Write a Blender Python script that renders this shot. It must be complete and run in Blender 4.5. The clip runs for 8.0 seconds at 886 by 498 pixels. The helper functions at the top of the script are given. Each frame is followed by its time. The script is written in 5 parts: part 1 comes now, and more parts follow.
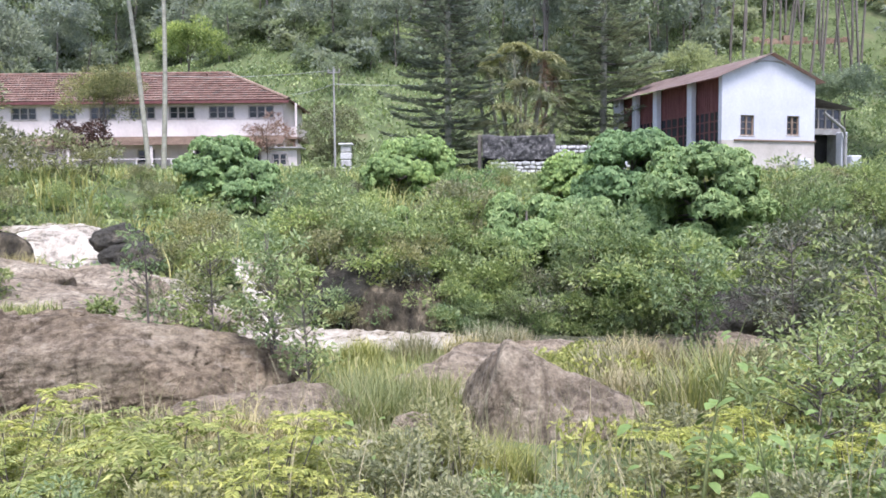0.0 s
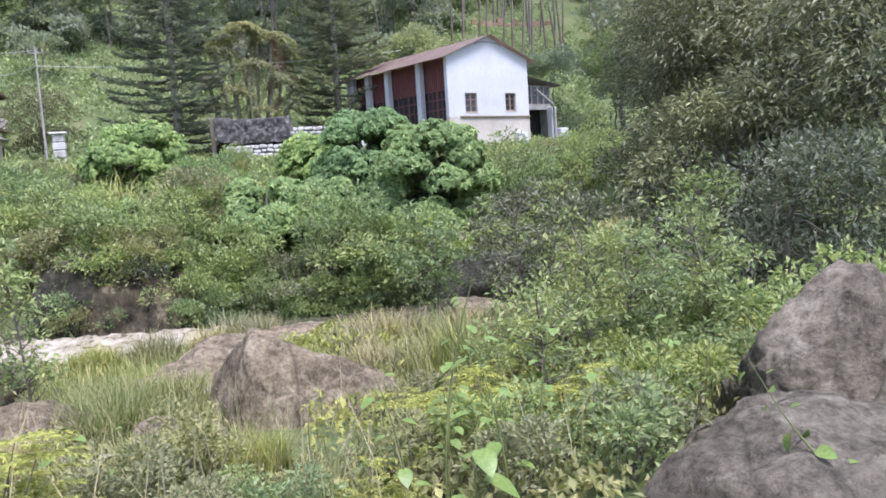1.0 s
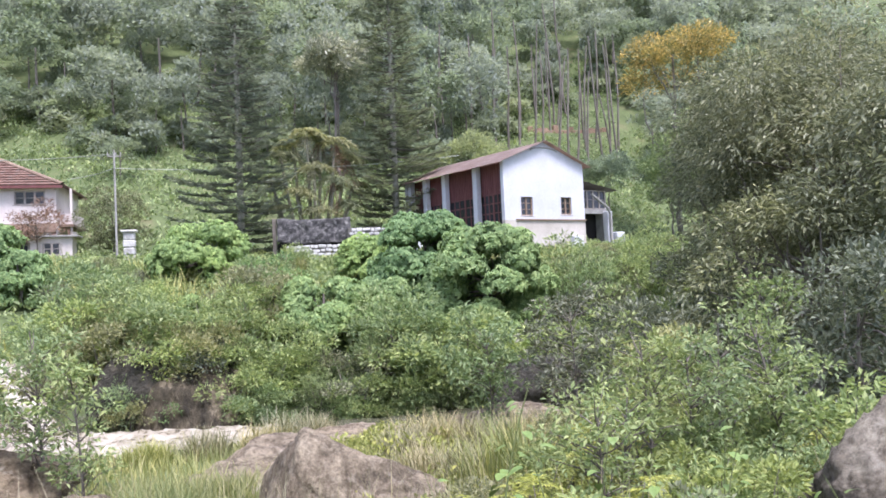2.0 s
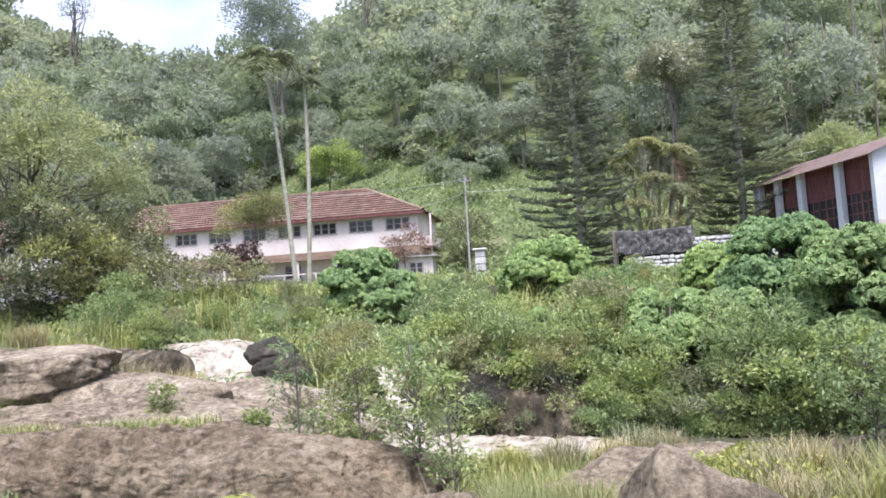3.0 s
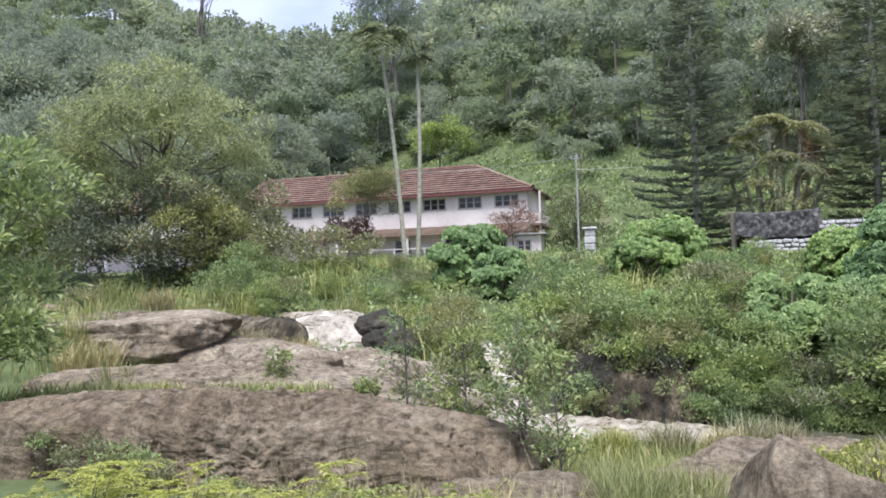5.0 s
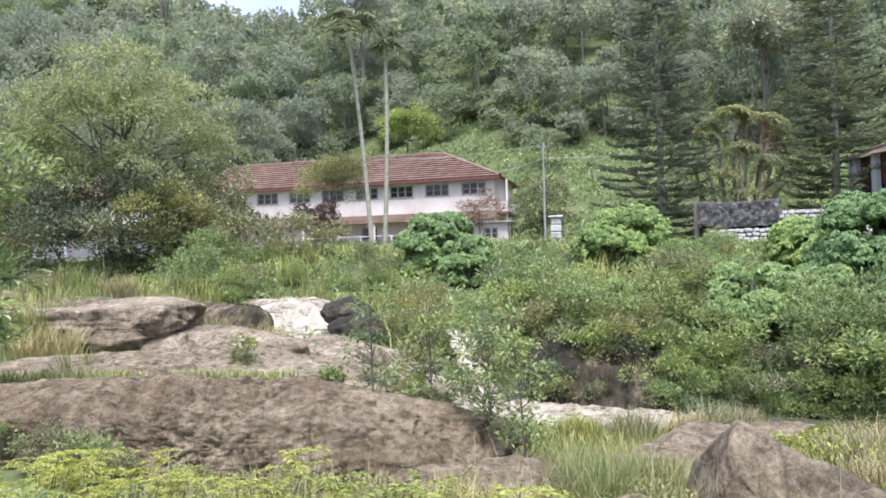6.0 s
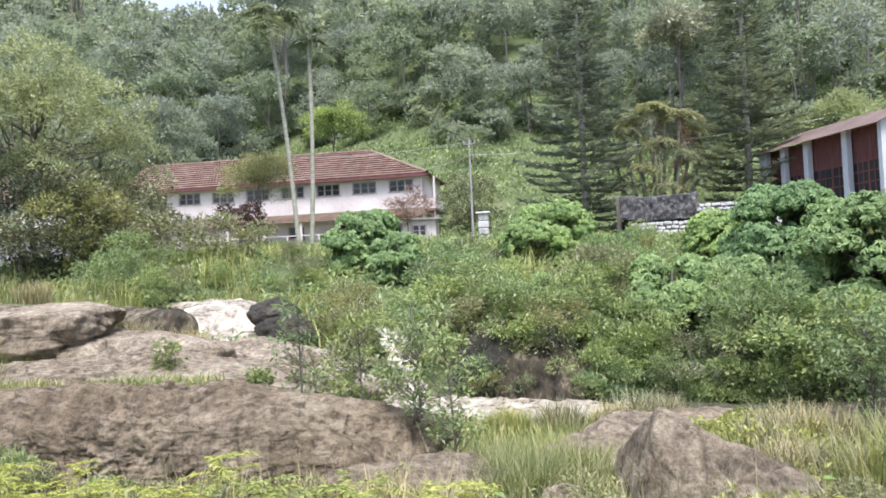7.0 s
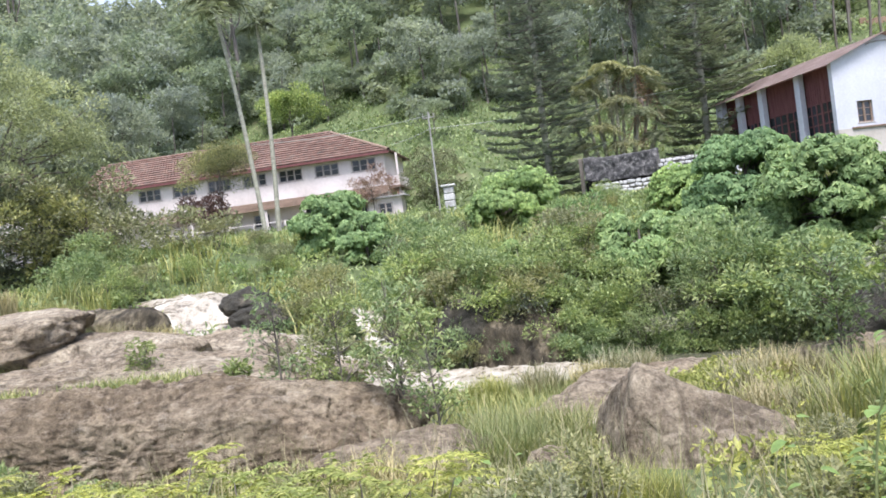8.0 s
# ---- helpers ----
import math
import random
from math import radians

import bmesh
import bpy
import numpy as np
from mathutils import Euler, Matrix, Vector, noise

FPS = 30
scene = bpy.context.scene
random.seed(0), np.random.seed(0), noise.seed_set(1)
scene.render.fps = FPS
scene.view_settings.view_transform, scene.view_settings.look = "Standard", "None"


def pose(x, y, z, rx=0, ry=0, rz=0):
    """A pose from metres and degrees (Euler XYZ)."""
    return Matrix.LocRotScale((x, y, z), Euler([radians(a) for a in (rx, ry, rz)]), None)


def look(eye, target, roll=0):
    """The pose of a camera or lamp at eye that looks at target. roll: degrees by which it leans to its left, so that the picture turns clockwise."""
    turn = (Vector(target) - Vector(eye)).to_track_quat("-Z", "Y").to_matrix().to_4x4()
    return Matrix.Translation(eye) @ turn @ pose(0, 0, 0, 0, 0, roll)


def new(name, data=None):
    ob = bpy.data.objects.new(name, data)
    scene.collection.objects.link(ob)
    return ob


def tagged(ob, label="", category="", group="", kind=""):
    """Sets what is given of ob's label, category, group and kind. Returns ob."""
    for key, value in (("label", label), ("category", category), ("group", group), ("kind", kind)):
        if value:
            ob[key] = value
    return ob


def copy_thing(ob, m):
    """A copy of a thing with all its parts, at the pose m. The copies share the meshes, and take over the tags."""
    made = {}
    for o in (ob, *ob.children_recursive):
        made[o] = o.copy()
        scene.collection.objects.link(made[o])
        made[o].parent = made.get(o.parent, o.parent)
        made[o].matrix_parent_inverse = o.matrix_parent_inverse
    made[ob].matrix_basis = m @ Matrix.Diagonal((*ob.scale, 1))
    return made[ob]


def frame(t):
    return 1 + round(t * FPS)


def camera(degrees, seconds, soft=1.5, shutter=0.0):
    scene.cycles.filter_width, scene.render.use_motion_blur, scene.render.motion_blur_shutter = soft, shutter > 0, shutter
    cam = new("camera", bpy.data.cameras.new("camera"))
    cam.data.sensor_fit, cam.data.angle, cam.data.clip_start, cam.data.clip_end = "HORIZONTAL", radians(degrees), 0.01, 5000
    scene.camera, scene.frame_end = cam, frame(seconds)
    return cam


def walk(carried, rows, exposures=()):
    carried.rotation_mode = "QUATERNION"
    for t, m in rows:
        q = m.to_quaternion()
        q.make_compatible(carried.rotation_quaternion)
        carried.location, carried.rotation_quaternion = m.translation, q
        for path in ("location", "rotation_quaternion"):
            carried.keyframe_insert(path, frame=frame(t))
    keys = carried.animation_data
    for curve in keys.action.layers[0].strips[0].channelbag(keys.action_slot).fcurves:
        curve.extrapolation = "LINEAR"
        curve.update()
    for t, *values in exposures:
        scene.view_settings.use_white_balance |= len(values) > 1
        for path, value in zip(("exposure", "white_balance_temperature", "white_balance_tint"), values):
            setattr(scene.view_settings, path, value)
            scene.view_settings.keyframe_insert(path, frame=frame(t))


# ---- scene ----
cam = camera(60.1, 8.0, soft=1.7)
walk(cam, [
    (0.0, pose(0.000, 0.000, 3.40, 86.50, 0.50, 0.00)),
    (0.5, pose(0.048, -0.005, 3.40, 85.78, 3.09, -11.17)),
    (1.0, pose(0.082, -0.014, 3.40, 84.42, 3.63, -19.05)),
    (1.2, pose(0.087, -0.016, 3.40, 85.02, 3.19, -20.45)),
    (2.3, pose(0.039, -0.003, 3.40, 93.95, 2.50, -8.96)),
    (2.5, pose(0.014, -0.000, 3.40, 94.14, 2.98, -3.25)),
    (2.8, pose(-0.023, -0.001, 3.40, 94.20, 3.41, 5.21)),
    (3.0, pose(-0.044, -0.004, 3.40, 94.51, 3.36, 10.11)),
    (3.5, pose(-0.076, -0.012, 3.40, 96.25, 2.95, 17.66)),
    (4.0, pose(-0.084, -0.014, 3.40, 97.17, 1.87, 19.53)),
    (4.5, pose(-0.080, -0.013, 3.40, 95.13, 1.23, 18.73)),
    (4.7, pose(-0.079, -0.013, 3.40, 94.05, 1.34, 18.43)),
    (6.0, pose(-0.067, -0.009, 3.40, 92.12, 1.23, 15.57)),
    (6.5, pose(-0.054, -0.006, 3.40, 91.64, 2.08, 12.55)),
    (7.0, pose(-0.045, -0.004, 3.40, 91.75, 2.53, 10.29)),
    (7.5, pose(-0.032, -0.002, 3.40, 91.71, 5.02, 7.26)),
    (8.0, pose(-0.035, -0.002, 3.40, 89.66, 7.31, 8.04)),
], exposures=[(0.0, 1.00, 5750, 23), (1.0, 0.94, 5750, 22), (2.5, 1.20, 5900, 25), (3.0, 1.05, 5950, 22), (3.5, 0.90, 5850, 18), (4.0, 0.70, 5850, 18), (4.7, 0.65, 5850, 18), (6.0, 0.92, 5950, 18), (7.0, 1.02, 5950, 18), (8.0, 1.02, 5950, 18)])

# ---- world and sun ----
SUN_EL, SUN_AZ = 67, 165
world = bpy.data.worlds.new("world")
scene.world = world
world.use_nodes = True
wn, wl = world.node_tree.nodes, world.node_tree.links
bg = wn["Background"]
sky = wn.new("ShaderNodeTexSky")
sky.sky_type, sky.sun_disc = "NISHITA", False
sky.sun_elevation, sky.sun_rotation = radians(SUN_EL), radians(SUN_AZ)
sky.air_density, sky.dust_density = 1.0, 3.0
tc, mp = wn.new("ShaderNodeTexCoord"), wn.new("ShaderNodeMapping")
mp.inputs["Scale"].default_value = (1, 1, 2.2)
cn = wn.new("ShaderNodeTexNoise")
cn.inputs["Scale"].default_value, cn.inputs["Detail"].default_value = 3.2, 8
cr = wn.new("ShaderNodeValToRGB")
cr.color_ramp.elements[0].position, cr.color_ramp.elements[1].position = 0.32, 0.56
cm = wn.new("ShaderNodeMixRGB")
cm.inputs["Color2"].default_value = (3.8, 4.2, 5.0, 1)
wl.new(tc.outputs["Generated"], mp.inputs["Vector"])
wl.new(mp.outputs["Vector"], cn.inputs["Vector"])
wl.new(cn.outputs["Fac"], cr.inputs["Fac"])
wl.new(cr.outputs["Color"], cm.inputs["Fac"])
wl.new(sky.outputs["Color"], cm.inputs["Color1"])
wl.new(cm.outputs["Color"], bg.inputs["Color"])
bg.inputs["Strength"].default_value = 0.15
sun = new("sun", bpy.data.lights.new("sun", "SUN"))
sun.data.energy, sun.data.angle, sun.data.color = 3.7, radians(20), (1.0, 0.96, 0.88)
sa, se = radians(SUN_AZ), radians(SUN_EL)
sun.matrix_world = look((0, 0, 60), Vector((0, 0, 60)) - Vector((math.sin(sa) * math.cos(se), math.cos(sa) * math.cos(se), math.sin(se))))

# ---- materials ----
def shader(name):
    m = bpy.data.materials.new(name)
    m.use_nodes = True
    nt = m.node_tree
    return m, nt.nodes, nt.links, nt.nodes["Principled BSDF"]


def noise_node(n, l, scale, detail=6, rough=0.6, coord="Object", stretch=None):
    t = n.new("ShaderNodeTexCoord")
    x = n.new("ShaderNodeTexNoise")
    x.inputs["Scale"].default_value, x.inputs["Detail"].default_value, x.inputs["Roughness"].default_value = scale, detail, rough
    if stretch:
        k = n.new("ShaderNodeMapping")
        k.inputs["Scale"].default_value = stretch
        l.new(t.outputs[coord], k.inputs["Vector"])
        l.new(k.outputs["Vector"], x.inputs["Vector"])
    else:
        l.new(t.outputs[coord], x.inputs["Vector"])
    return x.outputs["Fac"]


def ramp(n, l, fac, stops):
    r = n.new("ShaderNodeValToRGB")
    e = r.color_ramp.elements
    while len(e) < len(stops):
        e.new(0.5)
    for k, (p, c) in zip(e, stops):
        k.position, k.color = p, (*c, 1)
    l.new(fac, r.inputs["Fac"])
    return r.outputs["Color"]


def mixed(n, l, a, b, fac, mode="MIX"):
    x = n.new("ShaderNodeMixRGB")
    x.blend_type = mode
    for sock, v in ((x.inputs["Fac"], fac), (x.inputs["Color1"], a), (x.inputs["Color2"], b)):
        if isinstance(v, (int, float)):
            sock.default_value = v
        elif isinstance(v, tuple):
            sock.default_value = (*v, 1)
        else:
            l.new(v, sock)
    return x.outputs["Color"]


def bumped(n, l, p, height, strength, distance=0.02):
    b = n.new("ShaderNodeBump")
    b.inputs["Strength"].default_value, b.inputs["Distance"].default_value = strength, distance
    l.new(height, b.inputs["Height"])
    l.new(b.outputs["Normal"], p.inputs["Normal"])


def leaf_mat(name, dark, mid, light, through_light=0.3, rough=0.5, patch=0.35, gain=1.7, spec=0.2):
    m, n, l, p = shader(name)
    g = n.new("ShaderNodeNewGeometry")
    oi = n.new("ShaderNodeObjectInfo")
    dark, mid, light = (tuple(gain * w * (0.69 * c + 0.31 * (0.3 * k[0] + 0.6 * k[1] + 0.1 * k[2])) for c, w in zip(k, (1.13, 1.0, 1.06))) for k in (dark, mid, light))
    col = ramp(n, l, g.outputs["Random Per Island"], [(0.0, dark), (0.5, mid), (1.0, light)])
    big = noise_node(n, l, patch, 3)
    shade = ramp(n, l, big, [(0.3, (0.70, 0.75, 0.74)), (0.7, (1.18, 1.18, 1.0))])
    col = mixed(n, l, col, shade, 1.0, "MULTIPLY")
    tree = ramp(n, l, oi.outputs["Random"], [(0.0, (0.80, 0.88, 0.92)), (0.5, (1, 1, 1)), (1.0, (1.12, 1.12, 0.9))])
    col = mixed(n, l, col, tree, 1.0, "MULTIPLY")
    l.new(col, p.inputs["Base Color"])
    p.inputs["Roughness"].default_value = rough
    p.inputs["Specular IOR Level"].default_value = spec
    tr = n.new("ShaderNodeBsdfTranslucent")
    l.new(mixed(n, l, col, (1.12, 1.15, 0.78), 1.0, "MULTIPLY"), tr.inputs["Color"])
    mx = n.new("ShaderNodeMixShader")
    mx.inputs["Fac"].default_value = through_light
    l.new(p.outputs["BSDF"], mx.inputs[1])
    l.new(tr.outputs["BSDF"], mx.inputs[2])
    l.new(mx.outputs["Shader"], n["Material Output"].inputs["Surface"])
    return m


def surface_mat(name, stops, scale, rough=0.8, bump=0.4, dist=0.02, fine=8.0, stain=None, stretch=None, spec=0.3, speck=0.75):
    m, n, l, p = shader(name)
    a = noise_node(n, l, scale, 6, 0.62, stretch=stretch)
    b = noise_node(n, l, scale * fine, 8, 0.7, stretch=stretch)
    col = ramp(n, l, a, stops)
    col = mixed(n, l, col, ramp(n, l, b, [(0.25, (0.55, 0.55, 0.55)), (0.75, (1.3, 1.3, 1.3))]), speck, "MULTIPLY")
    if stain:
        s = ramp(n, l, noise_node(n, l, scale * 2.7, 5), [(0.5, (0, 0, 0)), (0.68, (1, 1, 1))])
        col = mixed(n, l, col, stain, s)
    l.new(col, p.inputs["Base Color"])
    p.inputs["Roughness"].default_value = rough
    p.inputs["Specular IOR Level"].default_value = spec
    if bump:
        bumped(n, l, p, b, bump, dist)
    return m


M = {}
# bluish grey, lifted leaf colours put the distance haze into the hillside trees
M["forest"] = leaf_mat("hazed_forest_leaves", (0.074, 0.100, 0.090), (0.094, 0.126, 0.113), (0.114, 0.148, 0.128), 0.5, patch=0.06, gain=2.8, spec=0.08)
M["hill"] = leaf_mat("hazed_hill_tree_leaves", (0.085, 0.113, 0.078), (0.110, 0.145, 0.100), (0.135, 0.17, 0.113), 0.5, patch=0.05, gain=2.65, spec=0.08)
M["pale"] = leaf_mat("pale_beige_leaves", (0.10, 0.12, 0.085), (0.16, 0.18, 0.125), (0.24, 0.25, 0.18), 0.25, gain=2.2)
M["conifer"] = leaf_mat("conifer_needles", (0.048, 0.070, 0.056), (0.075, 0.103, 0.08), (0.115, 0.15, 0.108), 0.35, gain=2.3)
M["castor"] = leaf_mat("broad_bright_leaves", (0.062, 0.135, 0.033), (0.104, 0.20, 0.046), (0.178, 0.285, 0.072), 0.33, gain=1.8, spec=0.1)
M["bank"] = leaf_mat("bank_leaves", (0.059, 0.105, 0.037), (0.103, 0.165, 0.053), (0.184, 0.24, 0.085), 0.42, gain=2.25)
M["olive"] = leaf_mat("olive_leaves", (0.081, 0.105, 0.045), (0.135, 0.16, 0.070), (0.227, 0.245, 0.110), 0.42, gain=1.8)
M["grey"] = leaf_mat("grey_green_leaves", (0.055, 0.075, 0.042), (0.10, 0.125, 0.07), (0.19, 0.215, 0.13), 0.25, gain=1.55)
M["lime"] = leaf_mat("yellow_green_leaves", (0.150, 0.20, 0.020), (0.255, 0.32, 0.024), (0.40, 0.44, 0.045), 0.4, gain=1.3)
M["fresh"] = leaf_mat("fresh_green_leaves", (0.095, 0.155, 0.034), (0.165, 0.245, 0.05), (0.27, 0.345, 0.085), 0.4, gain=1.35)
M["willow"] = leaf_mat("narrow_grey_leaves", (0.055, 0.075, 0.042), (0.10, 0.125, 0.07), (0.19, 0.215, 0.13), 0.3, gain=1.9)
M["grass"] = leaf_mat("grass_blades", (0.105, 0.15, 0.026), (0.180, 0.225, 0.042), (0.34, 0.345, 0.09), 0.35, patch=0.5, gain=1.4)
M["slope"] = leaf_mat("slope_growth_leaves", (0.084, 0.14, 0.042), (0.134, 0.20, 0.058), (0.213, 0.27, 0.089), 0.3, patch=0.12, gain=1.9)
M["weedleaf"] = surface_mat("broad_weed_leaf", [(0.3, (0.09, 0.15, 0.035)), (0.7, (0.19, 0.26, 0.07))], 5.0, 0.45, 0.1, 0.005)
M["stalk"] = surface_mat("green_stalk", [(0.3, (0.14, 0.18, 0.06)), (0.7, (0.24, 0.26, 0.11))], 5.0, 0.6, 0)
M["airy"] = leaf_mat("airy_olive_leaves", (0.095, 0.115, 0.052), (0.16, 0.185, 0.082), (0.245, 0.27, 0.125), 0.4, gain=2.3)
M["straw"] = leaf_mat("dry_grass", (0.16, 0.17, 0.07), (0.27, 0.26, 0.11), (0.42, 0.38, 0.19), 0.3, patch=0.5, gain=1.25)
M["maroon"] = leaf_mat("maroon_leaves", (0.03, 0.018, 0.022), (0.055, 0.03, 0.032), (0.10, 0.05, 0.045), 0.2)
M["rust"] = leaf_mat("rusty_leaves", (0.10, 0.06, 0.045), (0.17, 0.105, 0.075), (0.24, 0.16, 0.11), 0.2)
M["yellow"] = leaf_mat("yellow_blossom", (0.12, 0.15, 0.05), (0.26, 0.24, 0.05), (0.56, 0.40, 0.06), 0.25, gain=1.35)
M["soil"] = surface_mat("soil_and_litter", [(0.3, (0.06, 0.08, 0.03)), (0.55, (0.10, 0.13, 0.05)), (0.78, (0.16, 0.14, 0.08))], 0.35, 0.95, 0.6, 0.05)


def granite(name, stops, stain, lamina, crackle):
    """Weathered rock: broad patches, level laminae, cracks, dark run-off stains and a fine grain."""
    m, n, l, p = shader(name)
    broad, mid, grain = noise_node(n, l, 0.7, 5), noise_node(n, l, 3.2, 8, 0.65), noise_node(n, l, 26.0, 6, 0.7)
    layers = noise_node(n, l, 1.3, 12, 0.78, stretch=(1.2, 1.2, 3.0))
    col = ramp(n, l, broad, stops)
    col = mixed(n, l, col, ramp(n, l, mid, [(0.32, (0.48, 0.46, 0.44)), (0.5, (1.0, 0.99, 0.98)), (0.68, (1.32, 1.32, 1.3))]), 0.9, "MULTIPLY")
    col = mixed(n, l, col, ramp(n, l, grain, [(0.3, (0.72, 0.72, 0.72)), (0.7, (1.22, 1.22, 1.22))]), 0.8, "MULTIPLY")
    dark_layers = ramp(n, l, layers, [(0.34, (0.35, 0.33, 0.31)), (0.44, (1, 1, 1)), (0.50, (0.55, 0.52, 0.50)), (0.53, (1, 1, 1)), (0.62, (1, 1, 1)), (0.64, (0.5, 0.47, 0.45)), (0.67, (1.1, 1.1, 1.1))])
    col = mixed(n, l, col, dark_layers, lamina, "MULTIPLY")
    run = noise_node(n, l, 1.6, 8, 0.7, stretch=(1.5, 1.5, 0.35))
    col = mixed(n, l, col, stain, ramp(n, l, run, [(0.52, (0, 0, 0)), (0.66, (0.75,) * 3)]))
    c = n.new("ShaderNodeTexCoord")
    warp = mixed(n, l, c.outputs["Object"], noise_color(n, l, 1.1), 0.35)
    vo = n.new("ShaderNodeTexVoronoi")
    vo.feature = "DISTANCE_TO_EDGE"
    vo.inputs["Scale"].default_value = 1.15
    l.new(warp, vo.inputs["Vector"])
    crack = ramp(n, l, vo.outputs["Distance"], [(0.0, (0.25, 0.23, 0.21)), (0.022, (0.8, 0.8, 0.8)), (0.05, (1, 1, 1))])
    col = mixed(n, l, col, crack, crackle, "MULTIPLY")
    pits = noise_node(n, l, 9.0, 10, 0.8)
    col = mixed(n, l, col, ramp(n, l, pits, [(0.38, (0.38, 0.36, 0.34)), (0.5, (1, 1, 1)), (0.62, (1.35, 1.34, 1.3))]), 0.8, "MULTIPLY")
    lichen = ramp(n, l, noise_node(n, l, 4.5, 10, 0.8), [(0.55, (0, 0, 0)), (0.68, (0.55,) * 3)])
    col = mixed(n, l, col, (0.45, 0.42, 0.36), lichen)
    l.new(col, p.inputs["Base Color"])
    p.inputs["Roughness"].default_value = 0.9
    p.inputs["Specular IOR Level"].default_value = 0.25
    relief = mixed(n, l, mixed(n, l, mid, pits, 0.5), layers, 0.25 + 0.4 * lamina)
    bumped(n, l, p, mixed(n, l, relief, crack, 0.75 * crackle * 0.5, "MULTIPLY"), 1.0, 0.3)
    return m


def noise_color(n, l, scale):
    t, x = n.new("ShaderNodeTexCoord"), n.new("ShaderNodeTexNoise")
    x.inputs["Scale"].default_value, x.inputs["Detail"].default_value = scale, 4
    l.new(t.outputs["Object"], x.inputs["Vector"])
    return x.outputs["Color"]


M["rock"] = granite("weathered_granite", [(0.3, (0.234, 0.185, 0.127)), (0.5, (0.366, 0.305, 0.221)), (0.7, (0.480, 0.418, 0.316))], (0.107, 0.087, 0.063), 0.35, 0.5)
M["greyrock"] = granite("grey_veined_granite", [(0.3, (0.177, 0.154, 0.116)), (0.5, (0.297, 0.263, 0.205)), (0.7, (0.417, 0.379, 0.304))], (0.089, 0.077, 0.059), 0.35, 0.5)
M["brownrock"] = granite("brown_laminated_granite", [(0.3, (0.189, 0.146, 0.094)), (0.5, (0.316, 0.254, 0.174)), (0.7, (0.442, 0.372, 0.266))], (0.091, 0.068, 0.045), 0.4, 0.55)
M["wetrock_shade"] = surface_mat("wet_rock_and_hollow_shade", [(0.3, (0.026, 0.025, 0.019)), (0.55, (0.068, 0.062, 0.046)), (0.72, (0.20, 0.17, 0.12))], 1.4, 0.55, 1.0, 0.15, 6)
M["streaked"] = surface_mat("streaked_brown_rock", [(0.36, (0.028, 0.024, 0.015)), (0.52, (0.10, 0.083, 0.053)), (0.66, (0.34, 0.285, 0.19))], 1.6, 0.8, 1.0, 0.2, 5, stretch=(1.6, 1.0, 0.5))
M["bark"] = surface_mat("grey_bark", [(0.3, (0.10, 0.085, 0.07)), (0.7, (0.24, 0.215, 0.185))], 3.0, 0.9, 0.7, 0.02, stretch=(1, 1, 0.25))
M["palmbark"] = surface_mat("pale_palm_bark", [(0.3, (0.24, 0.235, 0.18)), (0.7, (0.43, 0.42, 0.33))], 2.0, 0.85, 0.4, 0.01, stretch=(1, 1, 3))
M["white"] = surface_mat("white_limewash", [(0.3, (0.49, 0.50, 0.53)), (0.6, (0.57, 0.58, 0.62)), (0.8, (0.61, 0.62, 0.66))], 0.5, 0.9, 0.15, 0.01, 12, speck=0.28)
M["pinkwall"] = surface_mat("pinkish_limewash", [(0.3, (0.60, 0.53, 0.495)), (0.6, (0.76, 0.69, 0.655)), (0.8, (0.80, 0.745, 0.715))], 0.4, 0.9, 0.15, 0.01, 12, speck=0.28)
M["cream"] = surface_mat("stained_cream_limewash", [(0.3, (0.40, 0.36, 0.31)), (0.55, (0.50, 0.46, 0.41)), (0.8, (0.55, 0.53, 0.50))], 0.7, 0.9, 0.15, 0.01, 10, speck=0.28)
M["tile"] = surface_mat("clay_roof_tile", [(0.25, (0.11, 0.07, 0.055)), (0.5, (0.20, 0.12, 0.092)), (0.75, (0.30, 0.215, 0.17))], 1.1, 0.9, 0.4, 0.03, 9, (0.13, 0.115, 0.098))
M["rustroof"] = surface_mat("rusty_sheet_roof", [(0.3, (0.24, 0.17, 0.145)), (0.7, (0.40, 0.31, 0.27))], 1.2, 0.7, 0.2, 0.01)
M["redwood"] = surface_mat("red_painted_wood", [(0.3, (0.115, 0.042, 0.042)), (0.7, (0.21, 0.088, 0.082))], 1.5, 0.7, 0.2, 0.005, stretch=(4, 4, 0.5))
# near-black colour stands in for shade inside rooms, the lean-to and the shed
M["dark"] = surface_mat("interior_shade", [(0.3, (0.012, 0.011, 0.011)), (0.7, (0.03, 0.028, 0.027))], 1.0, 0.8, 0)
M["frame"] = surface_mat("weathered_window_frame", [(0.3, (0.30, 0.26, 0.23)), (0.7, (0.48, 0.44, 0.40))], 3, 0.8, 0.1)
M["brownledge"] = surface_mat("brown_ledge", [(0.3, (0.17, 0.12, 0.085)), (0.7, (0.30, 0.22, 0.165))], 1.5, 0.9, 0.3)
M["stone"] = surface_mat("whitewashed_stone", [(0.3, (0.30, 0.29, 0.27)), (0.5, (0.52, 0.51, 0.49)), (0.7, (0.72, 0.72, 0.72))], 1.6, 0.9, 0.5, 0.02)
M["mortar"] = surface_mat("dark_mortar", [(0.3, (0.10, 0.095, 0.085)), (0.7, (0.2, 0.19, 0.17))], 2.5, 0.95, 0.5, 0.02)
M["tarp"] = surface_mat("dark_tarpaulin", [(0.38, (0.02, 0.02, 0.02)), (0.55, (0.065, 0.063, 0.06)), (0.68, (0.22, 0.215, 0.20))], 4.5, 0.6, 0.6, 0.03)
